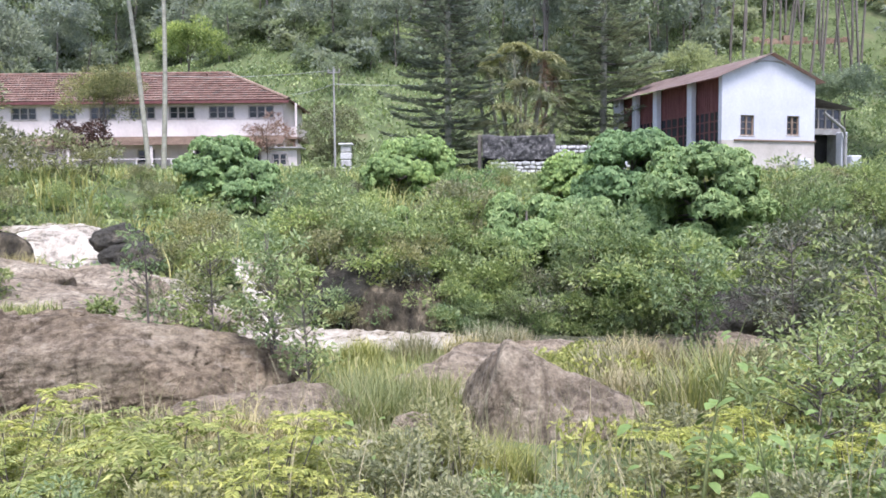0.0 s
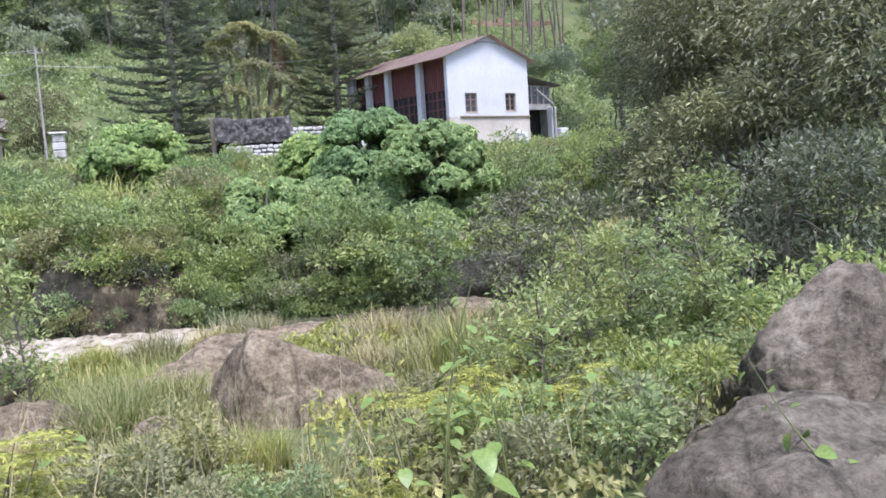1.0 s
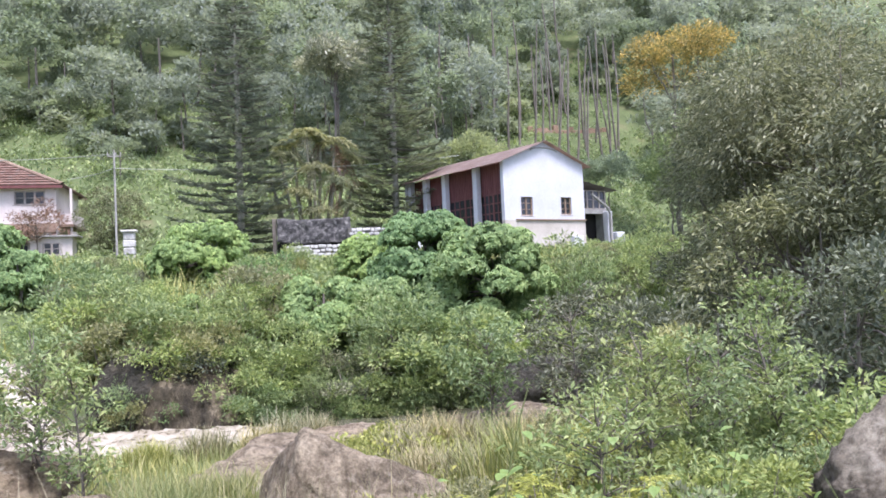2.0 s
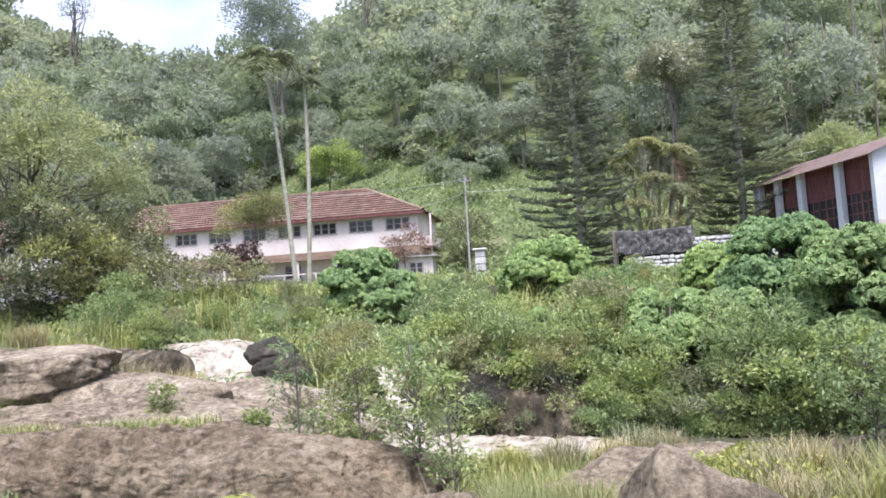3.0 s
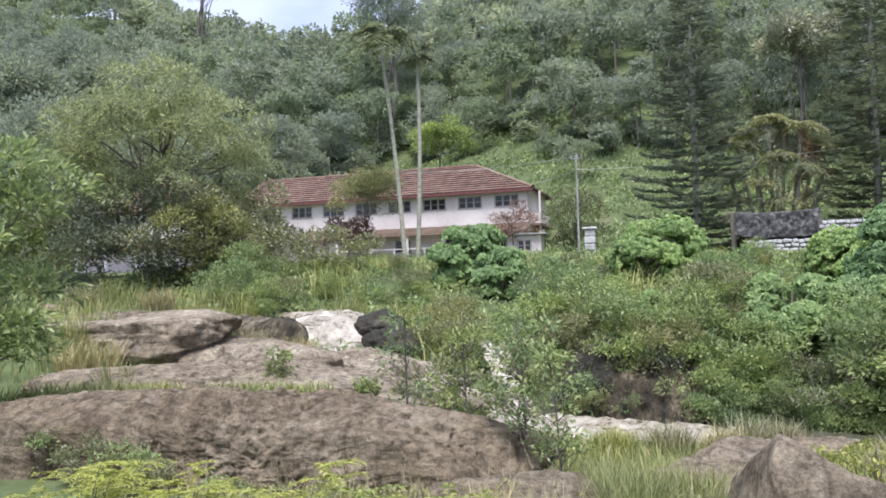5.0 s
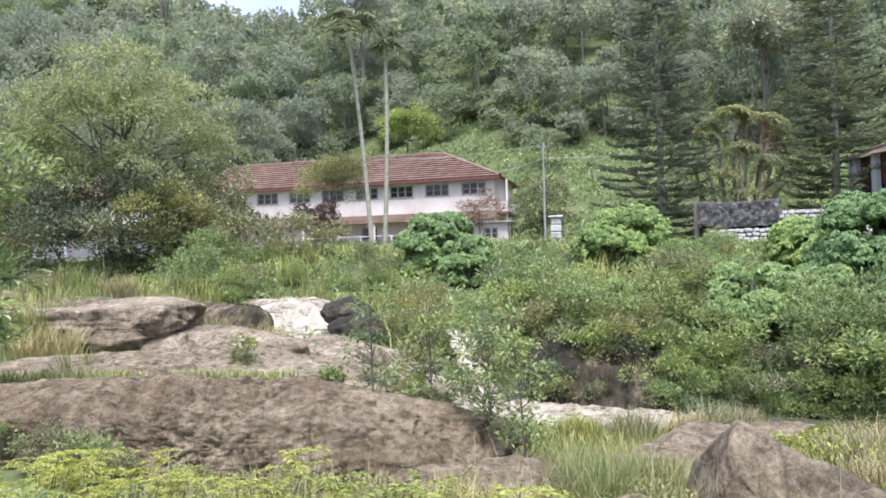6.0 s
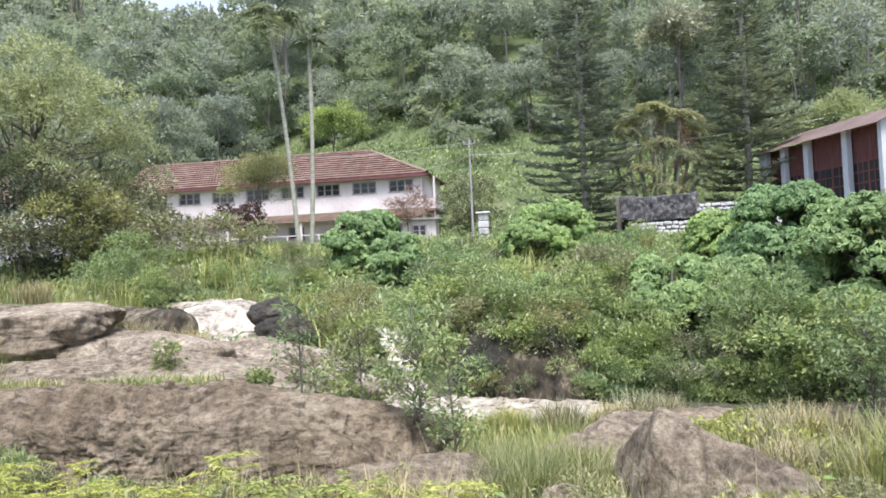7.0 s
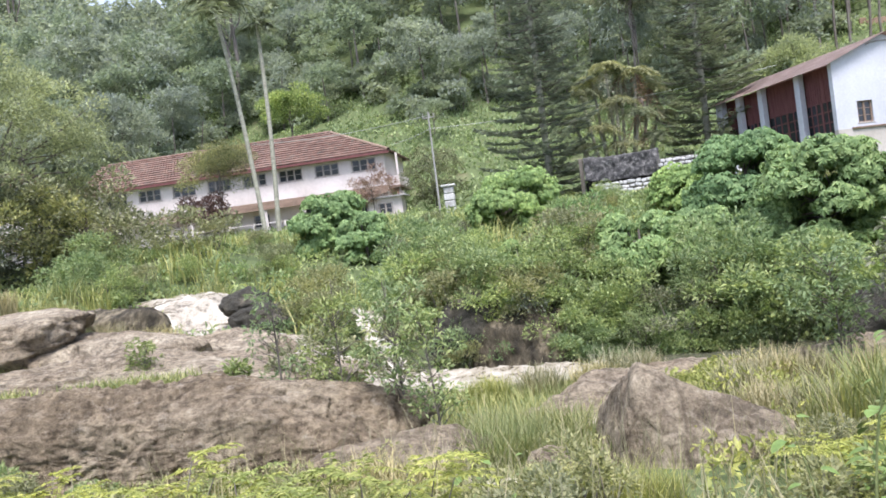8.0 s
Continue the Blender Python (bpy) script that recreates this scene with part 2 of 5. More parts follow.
M["concrete"] = surface_mat("grey_concrete", [(0.3, (0.26, 0.25, 0.235)), (0.7, (0.44, 0.43, 0.41))], 2.0, 0.9, 0.3, 0.01)
M["mud"] = surface_mat("brown_earth_wall", [(0.3, (0.17, 0.105, 0.07)), (0.7, (0.34, 0.24, 0.17))], 0.6, 0.95, 0.5, 0.05)
M["wire"] = surface_mat("grey_wire", [(0.3, (0.35, 0.38, 0.32)), (0.7, (0.45, 0.47, 0.42))], 2.0, 0.6, 0)

m, n, l, p = shader("window_glass")
p.inputs["Base Color"].default_value, p.inputs["Roughness"].default_value = (0.03, 0.035, 0.04, 1), 0.12
p.inputs["Specular IOR Level"].default_value = 0.6
M["glass"] = m

m, n, l, p = shader("rushing_water")
foam = noise_node(n, l, 2.6, 10, 0.75, stretch=(1, 0.8, 0.5))
l.new(ramp(n, l, foam, [(0.36, (0.10, 0.085, 0.06)), (0.48, (0.27, 0.235, 0.175)), (0.64, (0.50, 0.47, 0.40))]), p.inputs["Base Color"])
l.new(ramp(n, l, foam, [(0.4, (0.12,) * 3), (0.55, (0.6,) * 3)]), p.inputs["Roughness"])
bumped(n, l, p, noise_node(n, l, 5.0, 6), 0.8, 0.08)
M["foam"] = m


m, n, l, p = shader("calm_brown_water")
l.new(ramp(n, l, noise_node(n, l, 0.9, 5), [(0.35, (0.05, 0.05, 0.035)), (0.65, (0.12, 0.115, 0.085))]), p.inputs["Base Color"])
p.inputs["Roughness"].default_value = 0.12
bumped(n, l, p, noise_node(n, l, 3.0, 6), 0.5, 0.06)
M["pool"] = m


# ---- mesh helpers ----
def raw_mesh(name, V, F, mats, smooth=False, index=None):
    V, F = np.asarray(V, np.float32), np.asarray(F, np.int32)
    me = bpy.data.meshes.new(name)
    me.vertices.add(len(V))
    me.vertices.foreach_set("co", V.ravel())
    k = F.shape[1]
    me.loops.add(F.size)
    me.loops.foreach_set("vertex_index", F.ravel())
    me.polygons.add(len(F))
    me.polygons.foreach_set("loop_start", np.arange(0, F.size, k, dtype=np.int32))
    me.polygons.foreach_set("use_smooth", np.full(len(F), smooth))
    for mt in mats if isinstance(mats, (list, tuple)) else [mats]:
        me.materials.append(mt)
    if index is not None:
        me.polygons.foreach_set("material_index", np.asarray(index, np.int32))
    me.update(calc_edges=True)
    return me


def raw(name, V, F, mats, parent=None, smooth=False, label="", index=None):
    ob = new(name, raw_mesh(name, V, F, mats, smooth, index))
    ob.parent = parent
    if label:
        tagged(ob, label)
    return ob


def part(name, bm, material, parent=None, label="", smooth=False):
    me = bpy.data.meshes.new(name)
    if smooth:
        for f in bm.faces:
            f.smooth = True
    bm.to_mesh(me)
    bm.free()
    me.materials.append(material)
    ob = new(name, me)
    ob.parent = parent
    if label:
        tagged(ob, label)
    return ob


def empty(name, m, label, category, group="", kind=""):
    ob = new(name)
    ob.matrix_basis = m
    return tagged(ob, label, category, group, kind)


def box(bm, lo, hi, bevel=0.0):
    lo, hi = Vector(lo), Vector(hi)
    r = bmesh.ops.create_cube(bm, size=1.0, matrix=Matrix.Translation((lo + hi) / 2) @ Matrix.Diagonal((*(hi - lo), 1)))
    if bevel:
        es = list({e for v in r["verts"] for e in v.link_edges})
        bmesh.ops.bevel(bm, geom=es, offset=bevel, segments=1, affect="EDGES")


def boxed(name, lo, hi, material, parent, bevel=0.01, label=""):
    bm = bmesh.new()
    box(bm, lo, hi, bevel)
    return part(name, bm, material, parent, label)


def smooth01(a, b, x):
    t = np.clip((x - a) / (b - a), 0, 1)
    return t * t * (3 - 2 * t)


def vnoise(x, y, s, seed=0.0):
    """Smooth pseudo-noise in the plane from a few turned waves, about -1 to 1."""
    x, y, o = np.asarray(x, float) / s, np.asarray(y, float) / s, 0
    for k in range(5):
        a = 1.3 + 2.4 * k + seed
        f = 1.0 + 0.73 * k
        o = o + np.sin(f * (x * np.cos(a) + y * np.sin(a)) * 2.1 + 5.1 * a) / (1 + 0.5 * k)
    return o / 2.2


# ---- ground ----
YC = [-400, -10, 2.5, 5.5, 9, 14, 16.6, 17.6, 20.3, 21.6, 24, 29, 36, 42, 50, 62, 68, 95, 150, 260, 420, 2600]
ZC = [-2, 1.9, 1.75, 1.0, 0.7, 0.35, 0.05, -0.5, -0.5, 0.8, 1.7, 2.75, 3.9, 4.4, 5.0, 6.1, 8.8, 22, 54, 100, 110, 110]
ZL = [-2, 1.9, 1.75, 1.0, 1.0, 1.4, 1.7, 1.8, 1.6, 1.1, 1.4, 2.9, 4.2, 4.8, 5.4, 6.1, 8.8, 22, 54, 100, 110, 110]


def ground_z(x, y):
    x, y = np.asarray(x, float), np.asarray(y, float)
    left = smooth01(-4.5, -9.5, x)
    z = np.interp(y, YC, ZC) * (1 - left) + np.interp(y, YC, ZL) * left
    far = smooth01(64, 90, y)
    z = z + far * (3.0 * vnoise(x, y, 40) + 0.10 * np.maximum(x - 5, 0) * smooth01(70, 120, y))
    z = z + 0.16 * vnoise(x, y, 3.1, 2.0) * smooth01(21, 26, y) + 0.05 * vnoise(x, y, 1.1, 1.0)
    z = z + 20 * smooth01(-0.70, -0.92, x / np.maximum(y, 1)) * smooth01(75, 130, y)
    # a saddle in the ridge
    z = z - 11 * smooth01(110, 170, y) * np.exp(-((x / np.maximum(y, 1) + 0.47) / 0.17) ** 2)
    # the upper stream's bank to the west, and the cut of the upper stream
    z = z + 1.3 * smooth01(-11, -15, x) * smooth01(9, 14, y) * smooth01(36, 30, y)
    return z


def sheet(name, xs, ys, material):
    X, Y = np.meshgrid(xs, ys)
    V = np.stack([X, Y, ground_z(X, Y)], -1).reshape(-1, 3)
    nx, ny = len(xs), len(ys)
    i = (np.arange(ny - 1)[:, None] * nx + np.arange(nx - 1)[None]).ravel()
    return raw(name, V, np.stack([i, i + 1, i + nx + 1, i + nx], 1), material, smooth=True)


def spaced(lo, mid0, mid1, hi, step, n):
    a = np.arange(mid0, mid1 + step / 2, step)
    g = np.linspace(0, 1, n + 1)[1:] ** 2.2
    return np.concatenate([(mid0 - g * (mid0 - lo))[::-1], a, mid1 + g * (hi - mid1)])


ground = tagged(sheet("ground", spaced(-2500, -36, 36, 2500, 0.5, 60), spaced(-400, -4, 60, 2600, 0.5, 60), M["soil"]),
                "earthy valley ground under grass and shrubs", "ground", kind="structure")

# ---- leaves and wood ----
def unit(rng, n):
    v = rng.normal(size=(n, 3))
    return v / np.linalg.norm(v, axis=1)[:, None]


def leaf_quads(rng, P, D, size, aspect=0.45, fold=0.25, spread=0.6):
    """A folded leaf at each point P, pointing along D."""
    n = len(P)
    d = D + spread * unit(rng, n)
    d /= np.linalg.norm(d, axis=1)[:, None]
    s = np.cross(d, unit(rng, n) * 0.6 + np.array([0, 0, 1.0]))
    s /= np.maximum(np.linalg.norm(s, axis=1), 1e-6)[:, None]
    u = np.cross(s, d)
    L = (size * rng.uniform(0.65, 1.35, n))[:, None]
    w = L * aspect
    V = np.stack([P, P + 0.45 * L * d - 0.5 * w * s + fold * w * u, P + L * d - 0.1 * L * u, P + 0.45 * L * d + 0.5 * w * s + fold * w * u], 1).reshape(-1, 3)
    return V, np.arange(4 * n).reshape(-1, 4)


def merged(pairs):
    V, F, o = [], [], 0
    for v, f in pairs:
        V.append(v)
        F.append(f + o)
        o += len(v)
    return np.concatenate(V), np.concatenate(F)


def crown_leaves(rng, blobs, per, size, aspect=0.45, droop=0.0, flat=0.75, spread=0.7):
    """Leaves on the shells of uneven clumps: blobs are rows of x, y, z, radius."""
    out = []
    for x, y, z, r in blobs:
        n = max(8, int(per * r * r))
        d = unit(rng, n)
        d[:, 2] = np.where(d[:, 2] < -0.25, -d[:, 2] * rng.uniform(-0.6, 1, n), d[:, 2])
        rad = r * rng.uniform(0.6, 1.08, n) ** 0.6
        rad = rad * (1 + 0.18 * np.sin(5 * d[:, 0] + x) * np.sin(6 * d[:, 1] + y))
        p = np.array([x, y, z]) + d * rad[:, None] * np.array([1, 1, flat])
        D = d + np.array([0, 0, 0.15 - droop])
        out.append(leaf_quads(rng, p, D, size, aspect, spread=spread))
    return merged(out)


def clump_blobs(rng, rx, ry, rz, n, lo=0.28, hi=0.48, cz=0.0, hollow=0.35, low=False):
    d = unit(rng, n)
    if low:
        d[:, 2] = np.where(rng.uniform(size=n) < 0.35, -np.abs(d[:, 2]) - 0.15, np.abs(d[:, 2]))
        d /= np.linalg.norm(d, axis=1)[:, None]
    d[:, 2] = np.where((d[:, 2] < -0.4) & (not low), -d[:, 2], d[:, 2])
    k = rng.uniform(hollow, 0.92, n) ** 0.7
    c = d * k[:, None] * np.array([rx, ry, rz]) + np.array([0, 0, cz])
    r = rng.uniform(lo, hi, n) * min(rx, ry, rz)
    return np.column_stack([c, r])


def tube(points, radii, sides=7):
    P = np.asarray(points, float)
    R = np.asarray(radii, float)
    V, F = [], []
    for i, p in enumerate(P):
        d = P[min(i + 1, len(P) - 1)] - P[max(i - 1, 0)]
        d /= max(np.linalg.norm(d), 1e-9)
        a = np.cross(d, [0.3, 1, 0.1] if abs(d[2]) > 0.5 else [0, 0, 1])
        a /= np.linalg.norm(a)
        b = np.cross(d, a)
        t = np.arange(sides) * 2 * np.pi / sides
        V.append(p + R[i] * (np.cos(t)[:, None] * a + np.sin(t)[:, None] * b))
    for i in range(len(P) - 1):
        for j in range(sides):
            F.append((i * sides + j, i * sides + (j + 1) % sides, (i + 1) * sides + (j + 1) % sides, (i + 1) * sides + j))
    return np.concatenate(V), np.asarray(F)


def limb(rng, a, b, r0, r1, k=6, wob=0.08, sides=6):
    a, b = np.asarray(a, float), np.asarray(b, float)
    t = np.linspace(0, 1, k)
    L = np.linalg.norm(b - a)
    p = a + t[:, None] * (b - a) + wob * L * np.sin(t * np.pi)[:, None] * unit(rng, 1) + 0.25 * wob * L * rng.normal(size=(k, 3)) * (t * (1 - t) * 4)[:, None]
    return tube(p, r0 + (r1 - r0) * t, sides)


def wood(rng, height, r, blobs, limbs=7, base_z=0.0, lean=(0, 0)):
    """A tapered trunk with limbs that reach into the clumps."""
    top = np.array([lean[0], lean[1], height])
    out = [limb(rng, (0, 0, base_z), top, r, r * 0.35, 8, 0.04, 8)]
    for i in rng.choice(len(blobs), min(limbs, len(blobs)), replace=False):
        f = rng.uniform(0.35, 0.9)
        out.append(limb(rng, top * f, blobs[i, :3], r * (0.55 - 0.25 * f), r * 0.08, 6, 0.1))
    return merged(out)


def rest(x, y, dz=-0.05, turn=0.0, s=1.0):
    z = float(ground_z(x, y)) + dz
    return Matrix.Translation((x, y, z)) @ Matrix.Rotation(turn, 4, "Z") @ Matrix.Scale(s, 4)


def broad_tree(name, x, y, height, rx, rz, nb, per, leaf, mat, label, seed, trunk=0.16, crown_at=0.62, limbs=9, bark="bark", group="", flat=0.75, lo=0.28, hi=0.48, lean=(0, 0), droop=0.0, aspect=0.45, category="tree", z=None, hollow=0.35, low=False):
    rng = np.random.default_rng(seed)
    m = rest(x, y) if z is None else Matrix.Translation((x, y, z))
    t = empty(name, m, label, category, group)
    cz = height - rz
    b = clump_blobs(rng, rx, rx, rz, nb, lo, hi, cz, hollow, low or category == "bush")
    b[:, 0] += lean[0]
    b[:, 1] += lean[1]
    V, F = wood(rng, cz + rz * 0.3, trunk, b, limbs, -0.3, lean)
    w = raw("trunk", V, F, M[bark], t, True)
    if name == "sapling":
        tagged(w, kind="stuff")
    V, F = crown_leaves(rng, b, per, leaf, aspect, droop, flat)
    raw("crown", V, F, M[mat], t)
    return t


# ---- rocks ----
def rock(name, x, y, z, sx, sy, sz, turn, seed, label, mat="rock", sub=5, rough=0.1, planes=(), group="rocks by the stream", strata=0.0, chips=9):
    """A weathered boulder: a ball cut by planes (normal and distance), roughened at four scales and stepped into level layers."""
    bm = bmesh.new()
    bmesh.ops.create_icosphere(bm, subdivisions=sub, radius=1.0)
    rng = np.random.default_rng(seed)
    cuts = [(Vector(q[:3]).normalized(), q[3]) for q in planes] + [(Vector(u), rng.uniform(0.8, 0.98)) for u in unit(rng, chips)]
    off = Vector((seed * 3.7, seed * 1.9, -seed * 2.3))
    turnm, size = Matrix.Rotation(radians(turn), 3, "Z"), (sx * sy * sz) ** (1 / 3)
    for v in bm.verts:
        c = v.co.normalized()
        d = [q / max(1e-3, c.dot(u)) for u, q in cuts if c.dot(u) > 1e-3]
        d = sorted([1.15, 1.5] + d)
        k = d[0] - 0.5 * max(0.0, 0.05 - (d[1] - d[0]))
        c = c * k
        s = Vector((c.x * sx, c.y * sy, c.z * sz))
        f = noise.noise(c * 1.4 + off) * rough * 1.3 + noise.noise(s * 1.7 + off) * rough * 0.6
        f += (0.35 - abs(noise.noise(s * 2.2 + off))) * rough * 0.9 + noise.noise(s * 5.5 + off) * rough * 0.5 - abs(noise.noise(s * 7 + off)) * rough * 0.55 - abs(noise.noise(s * 13 + off)) * rough * 0.4 + noise.noise(s * 23 + off) * rough * 0.25
        if strata:
            q = s.z * 3.1 + 1.3 * noise.noise(s * 0.5 + off) + 0.35 * s.x * 0.3
            f += strata * (abs((q % 1.0) - 0.5) - 0.25) * (0.4 + noise.noise(s * 0.9 - off)) + strata * 0.5 * (abs((q * 2.7 % 1.0) - 0.5) - 0.25)
        v.co = turnm @ (s + s.normalized() * f * size)
    ob = part(name, bm, M[mat], smooth=True)
    ob.location = (x, y, z)
    return tagged(ob, label, "rock", group)


rock("large_rock", -6.3, 9.6, 0.95, 4.3, 1.6, 1.25, 9, 1, "long brown granite outcrop with weathered dark front", "brownrock", sub=7, rough=0.07, strata=0.02,
     planes=((0, -1, 0.05, 0.60), (0.0, -0.62, 0.80, 0.80), (0.0, 0.12, 1, 0.84), (0.62, 0, 0.8, 0.86), (0.85, -0.3, 0.5, 0.86)))
rock("rock_slab", -9.0, 13.7, 1.2, 4.5, 2.1, 1.0, 8, 2, "broad flat granite slab above the outcrop", sub=6, rough=0.09, strata=0.03, planes=((0, -0.35, 1, 0.8), (0.6, 0, 0.8, 0.75)))
rock("rock_slab", -14.6, 16.2, 2.42, 4.2, 2.0, 0.75, -6, 3, "pale flat granite slab among dry grass", rough=0.13, strata=0.05, planes=((0, -0.2, 1, 0.7),))
rock("rock_slab", -11.0, 16.4, 1.75, 2.6, 1.3, 0.75, 4, 14, "low granite ledge among dry grass", planes=((0, -0.2, 1, 0.75),))
rock("rock_slab", -20.5, 17.0, 2.9, 4.0, 2.2, 0.75, 0, 15, "pale granite ledge by the upper stream", planes=((0, -0.2, 1, 0.7),))
rock("rock_slab", -8.4, 17.8, 1.35, 1.9, 1.2, 0.55, -10, 28, "worn granite ledge below the waterfall")
rock("earth_patch", 11.7, 24.9, 2.0, 0.9, 0.5, 0.8, 0, 29, "bare reddish earth on the bank", "mud", rough=0.16)
rock("earth_patch", -8.7, 11.4, 1.22, 3.4, 0.95, 0.42, 6, 31, "strip of grassy soil between granite slabs", "soil", rough=0.12)
rock("dark_rock", -13.6, 20.6, 2.05, 2.4, 1.0, 0.85, -12, 4, "dark grey rock beside the waterfall", "streaked", rough=0.08, planes=((0, -0.4, 1, 0.7),))
rock("dark_rock", -9.7, 22.9, 2.3, 0.7, 0.55, 0.5, 30, 5, "black wet rock at the lip of the waterfall", "wetrock_shade", rough=0.2)
rock("dark_rock", -9.0, 22.2, 1.75, 0.8, 0.6, 0.6, 0, 26, "dark wet rock beside the falling water", "wetrock_shade", rough=0.2)
rock("pointed_boulder", 1.27, 8.8, 0.8, 1.3, 1.3, 1.3, 0, 6, "pinkish grey wedge-shaped boulder leaning in the grass", sub=6, rough=0.032, chips=0,
     planes=((-0.94, -0.12, 0.344, 0.67), (0.45, -0.1, 0.88, 0.525), (0.30, -0.75, 0.59, 0.36), (0.35, 0.6, 0.72, 0.43), (0.9, -0.2, 0.4, 0.80), (-0.45, -0.85, 0.25, 0.52)))
rock("low_boulder", 1.85, 8.7, 0.75, 0.55, 0.5, 0.42, 20, 18, "low pinkish rock beside the pointed boulder", rough=0.09)
rock("flat_rock", 0.1, 11.6, 0.42, 1.1, 0.8, 0.42, 10, 7, "flat granite rock behind the pointed boulder", rough=0.13, planes=((0, -0.3, 1, 0.7), (-0.6, -0.7, 0.3, 0.7)))
rock("flat_rock", 0.6, 12.6, 0.5, 0.8, 0.7, 0.5, 30, 19, "rounded pinkish rock near the pool")
rock("flat_rock", 2.3, 15.2, 0.15, 2.0, 0.9, 0.4, -4, 8, "flat wet slab at the edge of the pool")
rock("flat_rock", 5.2, 14.8, 0.35, 1.5, 0.8, 0.4, 12, 20, "pale flat stone at the edge of the pool")
rock("bank_rock", -0.75, 20.85, 0.1, 1.6, 0.8, 1.25, 0, 9, "brown streaked rock face under bank shrubs", "streaked", rough=0.14, planes=((0.7, -0.5, 0.5, 0.6),))
rock("bank_rock", -2.3, 21.3, 0.5, 1.2, 0.7, 1.25, 20, 10, "dark rock face beside the cascade", "wetrock_shade", rough=0.14, planes=((0.5, -0.6, 0.6, 0.6),))
# solid rock; its dark colour stands in for a hollow's shade under shrubs
rock("bank_rock", 6.7, 16.6, 0.6, 1.0, 0.6, 0.8, 0, 21, "rock coloured dark as a shaded hollow under overhanging shrubs", "wetrock_shade")
rock("near_boulder", 5.12, 4.9, 0.95, 1.7, 1.5, 1.7, 0, 11, "large grey granite boulder with ridged side", sub=6, rough=0.06, strata=0.02, mat="greyrock", chips=0,
     planes=((-0.49, 0.05, 0.87, 0.78), (-0.707, -0.05, 0.707, 0.70), (-1, 0.1, 0.05, 0.50), (-0.3, 0.8, 0.6, 0.51), (0.4, 0.8, 0.45, 0.5), (0.67, 0, 0.74, 0.72), (0.15, -1, 0.42, 0.56), (-0.75, -0.7, 0.3, 0.60)))
rock("near_boulder", 3.7, 3.55, 0.85, 1.25, 0.95, 0.85, 30, 22, "low ridged grey boulder at the foot of another", "greyrock", rough=0.1, strata=0.06, sub=6, planes=((-0.6, -0.5, 0.6, 0.8),))
rock("near_boulder", 4.9, 3.3, 1.25, 0.95, 0.65, 0.8, -10, 23, "rounded grey boulder with a dark gap under it", "greyrock", rough=0.08)
rock("near_boulder", 3.1, 2.95, 1.35, 1.1, 0.7, 0.65, 15, 27, "flat grey boulder sunk in the bank", "greyrock", rough=0.08)
rock("small_rock", -0.35, 8.4, 0.72, 0.3, 0.25, 0.3, 0, 12, "small rounded grey rock in the grass")
rock("small_rock", 0.15, 8.1, 0.72, 0.22, 0.2, 0.25, 0, 24, "small rounded grey rock in the grass")
rock("low_rock", -1.9, 8.9, 0.75, 1.3, 0.6, 0.5, 8, 13, "low brown rock half hidden by grass", planes=((0, -0.3, 1, 0.75),))

# ---- water ----
def water_ribbon(name, pts, label, seg=14, cross=10, rough=0.07, mat="foam"):
    pts = np.array(pts, float)
    t = np.linspace(0, len(pts) - 1, (len(pts) - 1) * seg + 1)
    C = np.stack([np.interp(t, np.arange(len(pts)), pts[:, k]) for k in range(4)], 1)
    d = np.gradient(C[:, :2], axis=0)
    d /= np.maximum(np.linalg.norm(d, axis=1), 1e-6)[:, None]
    side = np.stack([-d[:, 1], d[:, 0]], 1)
    u = np.linspace(-1, 1, cross)
    C[:, 3] *= 1 + 0.28 * vnoise(C[:, 0], C[:, 1], 0.55, 8)
    X = C[:, None, 0] + side[:, None, 0] * u * C[:, None, 3]
    Y = C[:, None, 1] + side[:, None, 1] * u * C[:, None, 3]
    Z = C[:, None, 2] + rough * vnoise(X, Y, 0.5) + 0.6 * rough * vnoise(X, Y, 0.19, 3) - 0.1 * u ** 4
    V = np.stack([X, Y, Z], -1).reshape(-1, 3)
    n = cross
    i = (np.arange(len(C) - 1)[:, None] * n + np.arange(n - 1)[None]).ravel()
    ob = raw(name, V, np.stack([i, i + 1, i + n + 1, i + n], 1), M[mat], smooth=True)
    return tagged(ob, label, "water", kind="structure")


water_ribbon("water_stream", [(-34, 27.5, 3.3, 2.5), (-20, 27, 2.85, 1.8), (-13.3, 25.4, 2.75, 1.4), (-12.0, 24.2, 2.72, 1.35), (-11.5, 23.5, 2.42, 1.3), (-11.1, 22.8, 1.75, 1.5), (-10.3, 21.9, 1.58, 1.6), (-8.9, 21.2, 1.42, 1.25),
                              (-7.9, 20.3, 1.22, 1.3), (-6.6, 19.5, 0.85, 1.3), (-5.4, 19.2, 0.5, 1.3), (-4.2, 18.8, 0.16, 1.5), (-1.6, 18.9, 0.06, 1.5), (0.6, 18.8, 0.03, 1.2), (1.6, 18.8, -0.04, 0.6)],
             "foaming brownish white stream falling between rocks", seg=20, cross=22, rough=0.06)
water_ribbon("water_pool", [(-3.5, 18.9, -0.12, 1.7), (0, 18.9, -0.1, 1.8), (4, 18.8, -0.1, 1.7), (10, 18.4, -0.12, 1.7), (20, 18.4, -0.15, 1.6), (60, 18.6, -0.3, 1.5)], "calm brown water below the cascade", rough=0.03, mat="pool")
